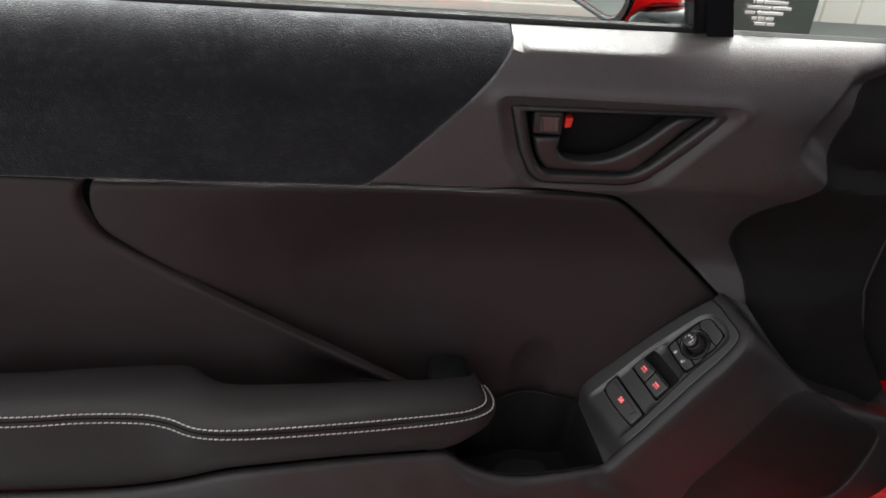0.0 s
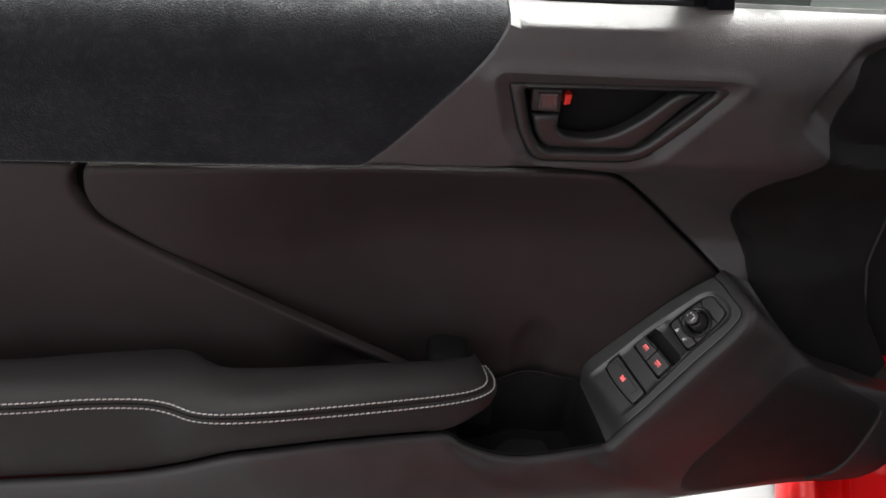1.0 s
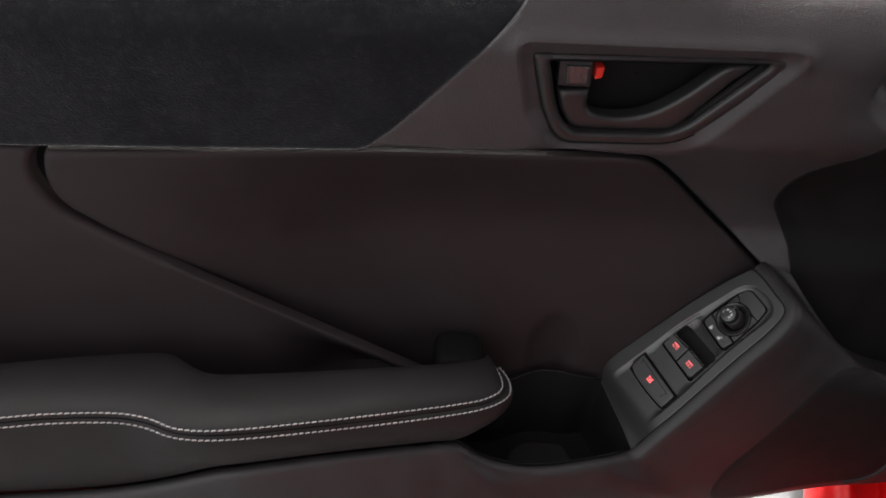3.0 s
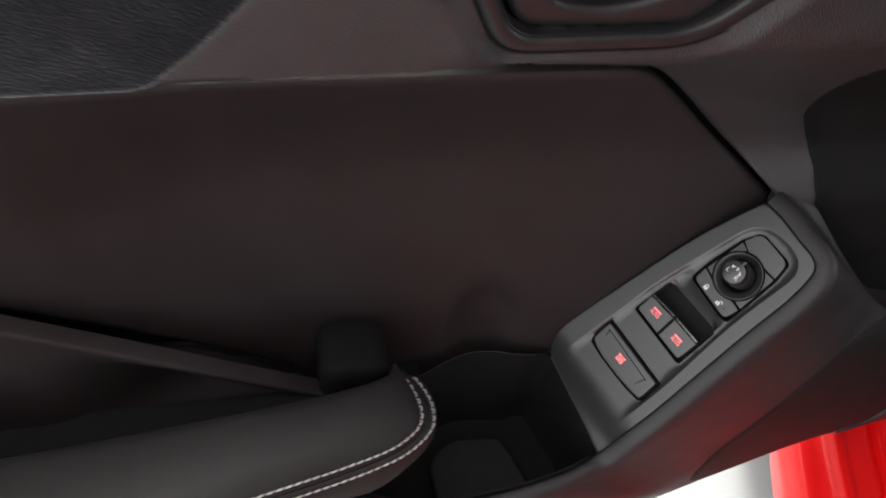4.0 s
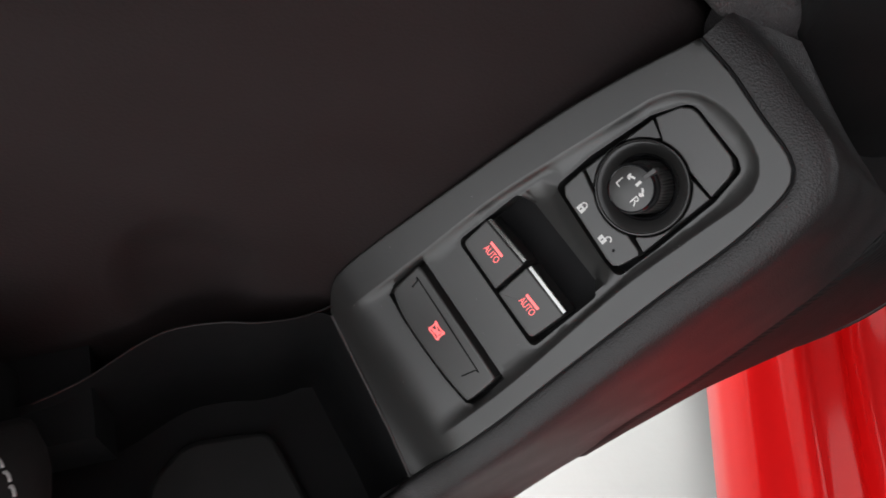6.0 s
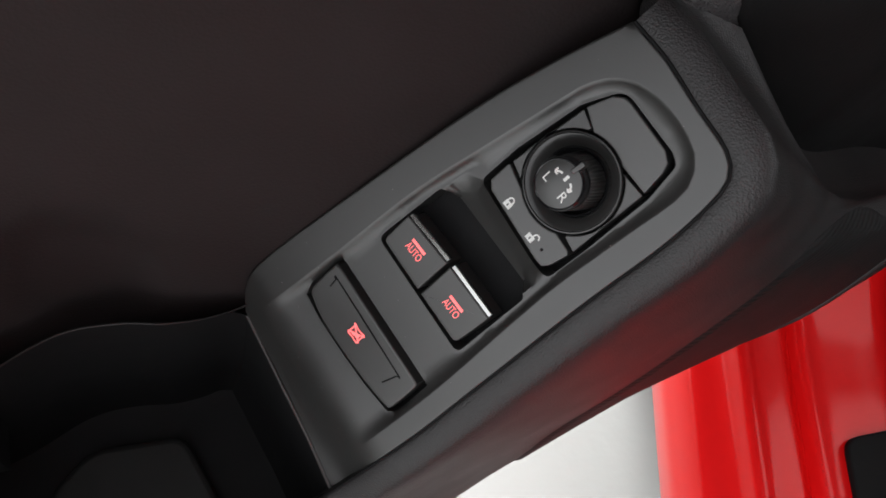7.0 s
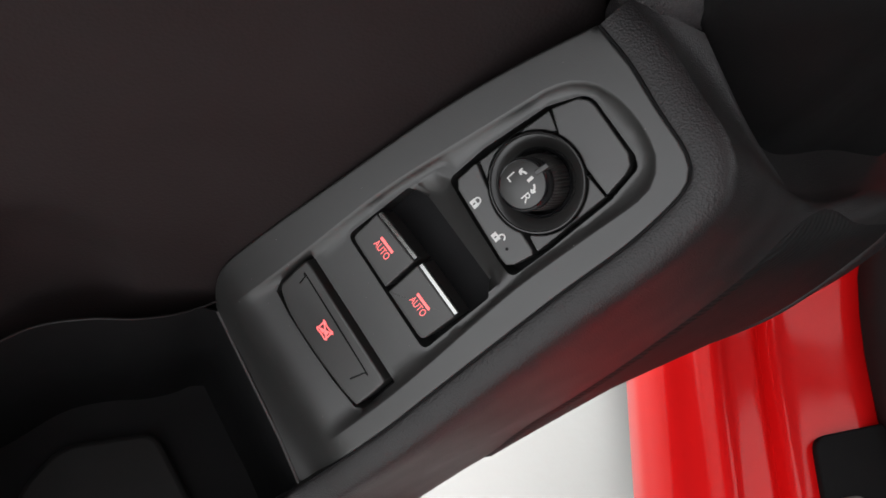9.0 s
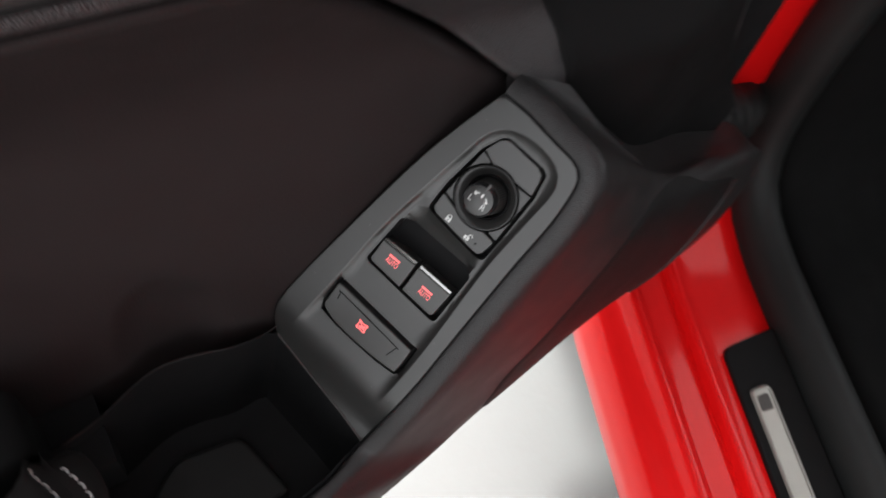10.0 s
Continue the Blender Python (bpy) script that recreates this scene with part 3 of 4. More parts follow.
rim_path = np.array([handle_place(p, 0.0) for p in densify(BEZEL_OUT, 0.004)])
mesh_part("handle_joint", *tube(np.vstack([rim_path, rim_path[:1]]) + np.array((0, 0.0068, 0)), 0.0008, 6, up=(0, 1, 0)), BLACK, door, "fine black joint round the handle surround")


def cup():
    rows = []
    for k, (s, y) in enumerate(((1.01, 0.006), (1.0, 0.018), (0.97, 0.034), (0.85, 0.042), (0.5, 0.044), (0.02, 0.044))):
        c = BEZEL_IN.mean(0)
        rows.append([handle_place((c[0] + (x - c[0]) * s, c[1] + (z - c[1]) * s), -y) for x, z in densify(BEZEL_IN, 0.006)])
    return loft(rows, closed_v=True)


mesh_part("handle_cup", *cup(), BLACK, door, "deep black handle recess")
LEVER = np.vstack([
    [(0.1425, 0.9255), (0.166, 0.9265)],
    spline([(0.1655, 0.915), (0.172, 0.9075), (0.194, 0.9055), (0.216, 0.9115), (0.238, 0.9265), (0.258, 0.945), (0.268, 0.9505), (0.286, 0.9520)], 36),
    spline([(0.270, 0.938), (0.237, 0.9015), (0.220, 0.8962), (0.165, 0.8952), (0.154, 0.8990), (0.146, 0.911)], 30),
])
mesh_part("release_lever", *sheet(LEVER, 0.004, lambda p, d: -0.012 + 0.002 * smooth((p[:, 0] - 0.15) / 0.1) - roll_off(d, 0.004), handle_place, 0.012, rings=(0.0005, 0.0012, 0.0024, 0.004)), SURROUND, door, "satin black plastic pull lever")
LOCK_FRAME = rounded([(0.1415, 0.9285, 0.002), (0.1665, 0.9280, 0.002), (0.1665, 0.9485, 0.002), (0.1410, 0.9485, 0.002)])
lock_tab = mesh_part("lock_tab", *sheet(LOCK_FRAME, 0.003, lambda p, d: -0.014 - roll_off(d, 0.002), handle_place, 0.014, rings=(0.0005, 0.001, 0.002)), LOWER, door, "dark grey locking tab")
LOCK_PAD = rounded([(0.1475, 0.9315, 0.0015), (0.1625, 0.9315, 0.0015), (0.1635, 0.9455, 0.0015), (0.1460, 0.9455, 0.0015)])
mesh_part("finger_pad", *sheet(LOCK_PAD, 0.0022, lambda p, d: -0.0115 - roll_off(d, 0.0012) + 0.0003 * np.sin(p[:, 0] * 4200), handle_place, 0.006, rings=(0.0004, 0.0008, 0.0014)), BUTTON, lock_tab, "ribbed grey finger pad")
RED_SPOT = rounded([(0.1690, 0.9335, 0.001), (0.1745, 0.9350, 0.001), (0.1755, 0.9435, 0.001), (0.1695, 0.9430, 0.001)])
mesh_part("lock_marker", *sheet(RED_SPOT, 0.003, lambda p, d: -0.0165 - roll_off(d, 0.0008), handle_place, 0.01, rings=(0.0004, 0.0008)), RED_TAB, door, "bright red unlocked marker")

# ---- armrest ----
N_ARM = 90
BACK = spline([(-0.5343, -0.0387, 0.6790), (-0.3313, -0.0333, 0.6850), (-0.2577, -0.0238, 0.6860), (-0.1850, -0.0152, 0.6870), (-0.1611, -0.0162, 0.6870), (-0.1401, -0.0314, 0.6860), (-0.1210, -0.0380, 0.6850), (-0.0716, -0.0340, 0.6830), (0.0350, -0.0209, 0.6800), (0.0850, -0.0130, 0.6780), (0.1030, -0.0060, 0.6730), (0.1100, 0.0020, 0.6660), (0.1120, 0.0090, 0.6560), (0.1110, 0.0180, 0.6300)], N_ARM)
S1 = spline([(-0.5120, -0.1057, 0.6857), (-0.3060, -0.0994, 0.6905), (-0.2365, -0.0920, 0.6905), (-0.1887, -0.0902, 0.6905), (-0.1611, -0.0948, 0.6905), (-0.1336, -0.1058, 0.6905), (-0.0940, -0.1064, 0.6911), (-0.0169, -0.0865, 0.6820), (0.0500, -0.0681, 0.6749), (0.0800, -0.0594, 0.6718), (0.1040, -0.0505, 0.6690), (0.1195, -0.0380, 0.6660), (0.1230, -0.0260, 0.6645), (0.1200, -0.0110, 0.6645), (0.1139, 0.0015, 0.6640), (0.1125, 0.0110, 0.6540), (0.1115, 0.0185, 0.6290)], N_ARM)
S2 = spline([(-0.5180, -0.1078, 0.6762), (-0.3100, -0.1013, 0.6810), (-0.2376, -0.0938, 0.6816), (-0.1893, -0.0920, 0.6816), (-0.1640, -0.0964, 0.6814), (-0.1360, -0.1072, 0.6818), (-0.0950, -0.1089, 0.6828), (-0.0169, -0.0885, 0.6725), (0.0500, -0.0715, 0.6664), (0.0900, -0.0600, 0.6632), (0.1130, -0.0500, 0.6610), (0.1285, -0.0350, 0.6575), (0.1315, -0.0190, 0.6560), (0.1285, -0.0060, 0.6550), (0.1232, 0.0040, 0.6545), (0.1200, 0.0130, 0.6440), (0.1150, 0.0195, 0.6240)], N_ARM)
SEAM = spline([(-0.5387, -0.0824, 0.5660), (-0.3408, -0.0788, 0.5770), (-0.2328, -0.0792, 0.5870), (-0.1720, -0.0796, 0.5990), (-0.1228, -0.0802, 0.6160), (-0.0948, -0.0804, 0.6220), (-0.0170, -0.0681, 0.6236), (0.0600, -0.0532, 0.6192), (0.0880, -0.0500, 0.6210), (0.1180, -0.0300, 0.6250), (0.1310, -0.0100, 0.6250), (0.1310, 0.0060, 0.6240), (0.1260, 0.0160, 0.6200), (0.1180, 0.0210, 0.6000)], N_ARM)


def armrest_top():
    out = S1 - BACK
    rows = [BACK + np.array((0, 0.006, -0.07)), BACK + np.array((0, 0.002, -0.012)), BACK + np.array((0, 0.0, -0.004)), BACK + out * 0.06 + np.array((0, 0, 0.001)), BACK + out * 0.2 + np.array((0, 0, 0.0035)), BACK + out * 0.45 + np.array((0, 0, 0.0065)), BACK + out * 0.7 + np.array((0, 0, 0.0075)), BACK + out * 0.88 + np.array((0, 0, 0.0055)), BACK + out * 0.97 + np.array((0, 0, 0.002)), S1 + np.array((0, 0, 0.0)), S1 * 0.58 + S2 * 0.42 + np.array((0, 0, 0.0004)), S1 * 0.515 + S2 * 0.485 + np.array((0, 0.0008, -0.0004)), S1 * 0.5 + S2 * 0.5 + np.array((0, 0.006, -0.003))]
    return loft(rows)


def armrest_front():
    low = SEAM - S2
    push = np.cross(np.gradient(S2, axis=0), (0, 0, 1))
    push /= np.linalg.norm(push, axis=1)[:, None]
    mid = S1 * 0.5 + S2 * 0.5
    rows = [mid + np.array((0, 0.006, -0.003)), S1 * 0.485 + S2 * 0.515 + np.array((0, 0.0008, -0.0004)), S1 * 0.42 + S2 * 0.58, S2, S2 + low * 0.12 + push * 0.003, S2 + low * 0.35 + push * 0.006, S2 + low * 0.65 + push * 0.006, S2 + low * 0.9 + push * 0.003, SEAM + push * 0.0005, SEAM - push * 0.004 - np.array((0, 0, 0.002)), SEAM - push * 0.03 - np.array((0, 0, 0.004))]
    return loft(rows)


armrest = mesh_part("armrest", *armrest_top(), ARM, door, "padded black leatherette armrest with pale double stitching", auto=60)
mesh_part("front_band", *armrest_front(), ARM, armrest, "black leatherette band below the stitching", auto=60)

# stitches: one twisted thread shape, set out along both rows
sv, sf = tube([(-0.0016, 0, -0.0007), (-0.0011, 0.0001, 0.0002), (0.0, 0.0, 0.0005), (0.0011, -0.0001, 0.0002), (0.0016, 0, -0.0007)], 0.00060, 6)
first_stitch = None
for row, lift in ((S1, 0.0009), (S2, 0.0007)):
    full = spline(row, 4000)
    run = np.r_[0, np.cumsum(np.linalg.norm(np.diff(full, axis=0), axis=1))]
    start = run[np.argmin(abs(full[:, 0] + 0.40))]
    for s in np.arange(start, run[-1], 0.0051):
        c = np.array([np.interp(s, run, full[:, k]) for k in range(3)])
        a = np.array([np.interp(s + 0.001, run, full[:, k]) - np.interp(s - 0.001, run, full[:, k]) for k in range(3)])
        if np.linalg.norm(a) < 1e-6 or (c[0] > 0.1 and c[1] > 0.0045):
            continue
        x = Vector(a).normalized()
        side = x.cross(Vector((0, 0, 1))).normalized()
        up = (side * 0.55 + Vector((0, 0, 0.8))).normalized()
        yv = up.cross(x).normalized()
        up = x.cross(yv)
        m = Matrix((x, yv, up)).transposed().to_4x4()
        m.translation = Vector(c) + up * lift
        m = m @ Matrix.Rotation(radians(9), 4, "Z")
        if first_stitch is None:
            first_stitch = mesh_part("stitch", sv, sf, THREAD, armrest, "pale grey thread")
            first_stitch.matrix_local = m
        else:
            ob = new("stitch", first_stitch.data)
            ob.parent = armrest
            ob.matrix_local = m

# grip post behind the armrest
PEG = rounded([(0.066, 0.575, 0.004), (0.113, 0.575, 0.004), (0.1125, 0.652, 0.018), (0.0675, 0.656, 0.016)])
mesh_part("grip_post", *sheet(PEG, 0.005, lambda p, d: -0.013 - roll_off(d, 0.010), wall_place, 0.030), FRONT, door, "black plastic grip post behind the armrest")

# ---- switch panel: its own plane, u along it upwards, v across it towards the glass, w out of it; millimetres ----
PU, PV = Vector((0.6270, 0.1879, 0.7560)).normalized(), Vector((-0.3771, 0.9224, 0.0835))
PW = Vector((-0.6817, -0.3375, 0.6492)).normalized()
PV = PW.cross(PU).normalized()
PANEL = Matrix((PU, PV, PW)).transposed().to_4x4()
PANEL.translation = Vector((0.3028, 0.0225, 0.6554))
PANEL = PANEL @ Matrix.Scale(0.001, 4)


def panel_place(p, h):
    return tuple(PANEL @ Vector((p[0], p[1], h)))


BEZ = np.vstack([spline([(-82, 45.5), (-71.5, 50.8), (-59.5, 52.4), (-40, 50.2), (-6, 44.4), (44, 35.2), (75, 27.2), (101.3, 18.4)], 40),
                 spline([(101.0, 3.0), (98.6, -12.6), (96.9, -26.5), (94.0, -32.4), (87.5, -35.6), (67, -37.2), (36, -36.0), (-16, -35.2), (-45, -34.8), (-78, -32.6), (-99.0, -30.8)], 54)])
TRAY = np.vstack([spline([(-73, 38.2), (-66, 37.2), (-29, 32.4), (11, 27.8), (41.5, 21.6), (68.5, 15.6), (78, 13.4), (85.0, 9.6), (89.6, 3.6), (91.4, -4.0)], 44), spline([(91.6, -8.0), (91.0, -15.0), (88.8, -22.0), (84.0, -26.6), (77.0, -28.0), (60.5, -26.8), (33, -25.0), (13, -25.0), (-31, -25.8), (-77, -23.6)], 40)])
TRAY_OUT = np.roll(TRAY, -1, axis=0) - np.roll(TRAY, 1, axis=0)
TRAY = TRAY + np.stack([-TRAY_OUT[:, 1], TRAY_OUT[:, 0]], 1) / np.linalg.norm(TRAY_OUT, axis=1)[:, None] * (1.3 if area(TRAY) < 0 else -1.3)
H_LOCKOUT = np.array([(-49.6, 31.0), (-45, 32.8), (-27.0, 31.8), (-30.2, -24.0), (-47.5, -24.2), (-50.6, -21.8), (-51.8, -9), (-51.8, 6), (-51.2, 20)])
H_AUTO = rounded([(-10.4, 27.0, 3.0), (21.0, 23.8, 2.5), (20.0, -22.6, 2.5), (-13.0, -22.0, 3.0)])
H_CLUSTER = rounded([(33.2, 16.2, 3), (50, 15.4, 8), (74, 11.4, 8), (86.7, 5.2, 6), (85.2, -18, 3), (83.5, -21.7, 3), (71, -23.8, 5), (46, -23.4, 4), (30.0, -22.4, 3), (28.6, -15.0, 3)])
SCOOP_FLOOR = rounded([(6, 25.2, 1), (34.5, 20.5, 4), (30.2, -21.0, 4), (6, -21.4, 1)])


def switch_height(p, d):
    u, v = p.T
    tray = np.where(inside(p, TRAY), distance(p, TRAY), 0.0)
    open_end = smooth((u + 74) / 26)
    dip = np.where(inside(p, SCOOP_FLOOR), distance(p, SCOOP_FLOOR), 0.0)
    slope = np.clip((34 - u) / 24, 0, 1)
    rim = np.where(distance(p, BEZ) < 1e-6, 0.0, np.minimum(distance(p, BEZ), 3.0))
    return -2.5 * smooth(tray / 2.3) * open_end - 11.0 * slope**0.8 * smooth(dip / 3.4) - 9.0 * smooth((-58 - u) / 34) ** 1.3 - roll_off(rim, 0.5)


switch_panel = mesh_part("switch_panel", *sheet(BEZ, 3.0, switch_height, panel_place, 9.0, holes=[H_LOCKOUT, H_AUTO, H_CLUSTER], marks=[(TRAY, (-1.0, 0.0, 0.4, 0.8, 1.2, 1.6, 2.0, 2.6)), (SCOOP_FLOOR, (0.0, 0.9, 1.8, 2.7, 3.6))], rings=(0.35, 0.8, 1.5)), SWITCH, auto=50)
tagged(switch_panel, "satin dark grey switch panel set into the door trim", "switch panel")
# Seen past the switches through H_AUTO, its black stands in for the pit's shade.
mesh_part("backing", *moved(plate(rounded([(-60, 36, 3), (15, 30, 3), (89, 12, 3), (89, -25, 3), (-58, -27, 3)]), -14, -11.5, 0.5), PANEL), BLACK, switch_panel, "black inside of the switch openings")


def on_panel(name, vf, mat, parent, label="", shift=(0, 0, 0), auto=40):
    return mesh_part(name, *moved(vf, PANEL @ Matrix.Translation(shift)), mat, parent, label, auto)


# dust on the panel
DUST = material("pale_dust", (0.42, 0.41, 0.39), 0.9, mottle=0)
dust_rng = np.random.default_rng(11)
spots = dust_rng.uniform((-80, -30), (96, 46), (150, 2))
ok = inside(spots, BEZ) & (distance(spots, BEZ) > 3) & ~inside(spots, H_LOCKOUT) & ~inside(spots, H_AUTO) & ~inside(spots, H_CLUSTER) & ~inside(spots, SCOOP_FLOOR)
spots = spots[ok][:34]
specks = []
for (u, v), h in zip(spots, switch_height(spots, None)):
    r, turn = dust_rng.uniform(0.07, 0.17), dust_rng.uniform(0, 6.28)
    ring = [(u + r * (1 + 0.8 * (k % 2)) * math.cos(turn + k * 1.047), v + r * math.sin(turn + k * 1.047)) for k in range(6)]
    specks.append(([(x, y, h - 0.05) for x, y in ring] + [(u, v, h + 0.12)], [(k, (k + 1) % 6, 6) for k in range(6)]))
dust = on_panel("dust", joined(*specks), DUST, switch_panel, "fine pale dust")

# window lockout switch
LOCKOUT = spline([(-44.6, 30.6), (-42, 30.9), (-31.0, 30.6), (-29.0, 29.0), (-29.4, 18), (-31.4, -18), (-32.2, -21.6), (-34, -22.4), (-45.8, -22.2), (-48.2, -20.6), (-49.4, -9), (-49.6, 6), (-48.8, 20), (-46.4, 28.6)], 80, closed=True)
lockout = on_panel("lockout_switch", plate(LOCKOUT, -10, -0.4, 0.9, tilt=lambda q: 0.012 * (q[:, 0] + 40) - 0.0004 * q[:, 1] ** 2), BUTTON, switch_panel, "dark grey window lockout switch", shift=(-0.6, 0.3, 0))
ARC = [(-37.6, 26.2), (-34.2, 26.4), (-33.4, 25.0), (-36.2, -13.4), (-37.2, -14.6), (-43.6, -13.0)]
on_panel("switch_groove", tube([(u, v, -0.35 + 0.012 * (u + 40) - 0.0004 * v * v) for u, v in spline(ARC, 50)], 0.28, 6), BLACK, lockout, "fine black line")

# the two window switches
for name, poly, lip in (("driver", [(-7.6, 24.4, 2.6), (6.2, 24.0, 0.8), (6.9, 2.6, 0.6), (-8.8, 3.0, 0.6)], ((6.2, 24.0), (6.9, 2.6))), ("passenger", [(-8.9, 1.2, 0.6), (7.0, 1.0, 0.6), (6.6, -20.6, 0.8), (-9.8, -19.4, 2.6)], ((7.0, 1.0), (6.6, -20.6)))):
    o = rounded(poly)
    sw = on_panel("window_switch", plate(o, -12, -0.2, 0.6, tilt=lambda q: 0.06 * (q[:, 0] + 9)), BUTTON, switch_panel, "dark grey window switch with a glowing red legend", shift=(-0.4, 0.2, 0))
    (u0, v0), (u1, v1) = lip
    strip = [[(u0 + du, v0 - 0.6, w), (u1 + du, v1 + 0.6, w)] for du, w in ((-0.3, 0.3), (-0.2, 0.8), (0.2, 1.0), (1.25, 0.55), (1.5, 0.1), (1.4, -1.4), (0.2, -1.2))]
    on_panel("chrome_strip", capped([[r[0] for r in strip], [r[1] for r in strip]]), CHROME, sw, "bright chrome strip", auto=30)

# mirror control and lock buttons
SH = (-0.7, 0.4, -2.3)
LOCKBTN = np.vstack([[(37.0, 13.4), (44.6, 13.4), (45.6, 12.6)], [(57 + 16.6 * math.cos(a), -5 + 16.6 * math.sin(a)) for a in np.radians(np.linspace(148, 212, 14))], [(42.2, -20.4), (41.2, -21.6), (34.2, -20.2), (32.0, -18.6), (31.8, -15.6), (34.8, 10.6)]])
lockbtn = on_panel("lock_button", plate(LOCKBTN, -8, 0.9, 0.5, tilt=lambda q: 0.03 * (38 - q[:, 0])), BUTTON, switch_panel, "dark grey rocker with white padlock signs", shift=SH)
FOLD = np.vstack([[(75.6, 9.2), (83.6, 6.2), (86.0, 3.4), (86.4, 0.6), (84.9, -16.6), (83.0, -20.0), (80, -21.2), (72.0, -22.2)], [(57 + 16.6 * math.cos(a), -5 + 16.6 * math.sin(a)) for a in np.radians(np.linspace(-24, 24, 12))]])
on_panel("fold_button", plate(FOLD, -8, 0.8, 0.5), BUTTON, switch_panel, "blank dark grey mirror folding button", shift=SH)
MID_TOP = np.vstack([[(46.6, 13.0), (74.4, 9.5), (72.6, 3.2)], [(57 + 16.6 * math.cos(a), -5 + 16.6 * math.sin(a)) for a in np.radians(np.linspace(31, 140, 24))]])
MID_LOW = np.vstack([[(43.2, -21.8), (43.9, -16.6)], [(57 + 16.6 * math.cos(a), -5 + 16.6 * math.sin(a)) for a in np.radians(np.linspace(223, 328, 24))], [(71.0, -22.4)]])
on_panel("control_plate", joined(plate(MID_TOP, -8, 0.2, 0.4), plate(MID_LOW, -8, 0.2, 0.4)), SWITCH, switch_panel, "satin grey plate round the mirror control", shift=SH)
CX, CY = 57.0, -5.0
knob = on_panel("mirror_control", turned([(16.1, -7), (16.1, 0.9), (15.9, 1.2), (15.5, 1.25), (15.2, 0.8), (14.9, 0.75), (13.6, 0.2), (11.6, -1.0), (11.0, -1.8), (10.9, -8)], 72, CX, CY), COLLAR, switch_panel, "round mirror control with a dished collar", shift=SH)
on_panel("collar_ring", turned([(11.1, -1.9), (10.7, -1.2), (10.2, -1.5), (10.0, -9)], 72, CX, CY), GLOSS, knob, "gloss black inner ring", shift=SH)
KX, KY = CX + 1.2, CY - 0.6
stem = []
for k in range(192):
    a = 2 * math.pi * k / 192
    stem.append((math.cos(a), math.sin(a), 0.42 if k % 4 < 2 else 0.0))
on_panel("stem", loft([[(KX + (r + g) * c, KY + (r + g) * s, w) for c, s, g in stem] for r, w in ((8.9, -8), (8.5, 2), (8.0, 8.6), (7.0, 9.6))], closed_v=True), BUTTON, knob, "ribbed dark grey stem", shift=SH, auto=25)
cap = on_panel("cap", turned([(6.4, 9.6), (7.9, 10.2), (8.2, 11.2), (8.2, 15.2), (7.9, 16.0), (7.5, 16.3), (7.2, 16.1), (6.4, 16.1), (0.01, 16.1)], 64, KX, KY), GLOSS, knob, "gloss black cap with white L and R", shift=SH, auto=30)
on_panel("cap_face", turned([(7.1, 15.9), (7.1, 16.25), (6.9, 16.35), (0.01, 16.35)], 48, KX, KY), SWITCH, cap, "satin grey cap face", shift=SH)
on_panel("pointer", plate(rounded([(KX + 5.4, KY + 0.7, 0.4), (KX + 5.2, KY - 0.9, 0.4), (KX + 9.8, KY - 1.5, 0.4), (KX + 10.0, KY + 0.1, 0.4)]), 13.0, 16.9, 0.3), SWITCH, cap, "small grey pointer", shift=SH)


# legends
def letters(text, size):
    cu = bpy.data.curves.new("letters", "FONT")
    cu.body, cu.size, cu.align_x, cu.align_y, cu.extrude = text, size, "CENTER", "CENTER", 0.02
    ob = new("letters", cu)
    bpy.context.view_layer.update()
    me = bpy.data.meshes.new_from_object(ob.evaluated_get(bpy.context.evaluated_depsgraph_get()))
    vf = [tuple(v.co) for v in me.vertices], [tuple(f.vertices) for f in me.polygons]
    bpy.data.objects.remove(ob)
    bpy.data.meshes.remove(me)
    return vf


def legend(name, vf, u, v, w, mat, parent, turn=-90.0, label="", lean=0.0):
    m = PANEL @ Matrix.Translation((u, v, w)) @ Matrix.Rotation(radians(-lean), 4, "Y") @ Matrix.Rotation(radians(turn), 4, "Z")
    return mesh_part(name, *moved(vf, m), mat, parent, label)


def bar(x0, x1, y0, y1, h=0.05):
    return box(x0, x1, y0, y1, 0, h)


def squeezed(vf, sx, sy):
    return [(x * sx, y * sy, z) for x, y, z in vf[0]], vf[1]


switches = [o for o in switch_panel.children if o.name.startswith("window_switch")]
AUTO = squeezed(letters("AUTO", 3.6), 0.74, 1.15)
for sw, (u, v) in zip(switches, ((-1.3, 13.6), (-3.1, -9.6))):
    legend("auto_legend", joined(AUTO, bar(-3.4, 3.4, 2.4, 3.5)), u, v, -0.14 + 0.06 * (u + 9.4), RED_GLOW, sw, label="glowing red AUTO legend", lean=3.43)


def stroke(pts, r):
    return tube([(x, y, 0.04) for x, y in spline(pts, 16)], r, 6, flat=0.15)


CROSSED = joined(stroke([(-2.0, 1.9), (-1.3, 1.6), (0, 1.45), (1.3, 1.6), (2.0, 1.9)], 0.22), stroke([(-2.0, 1.9), (-2.0, -1.9)], 0.22), stroke([(2.0, 1.9), (2.0, -1.9)], 0.22), stroke([(-2.0, -1.9), (0, -1.7), (2.0, -1.9)], 0.22), stroke([(-2.6, 1.9), (2.5, -1.5)], 0.25), stroke([(-2.5, -1.6), (2.5, 1.6)], 0.22), bar(-1.2, 0.2, -1.2, -0.3), bar(0.3, 1.4, -0.9, 0.4))
legend("lockout_legend", squeezed(CROSSED, 1.25, 1.25), -40.4, 6.6, -0.35, RED_GLOW, lockout, label="glowing red crossed-out window sign")


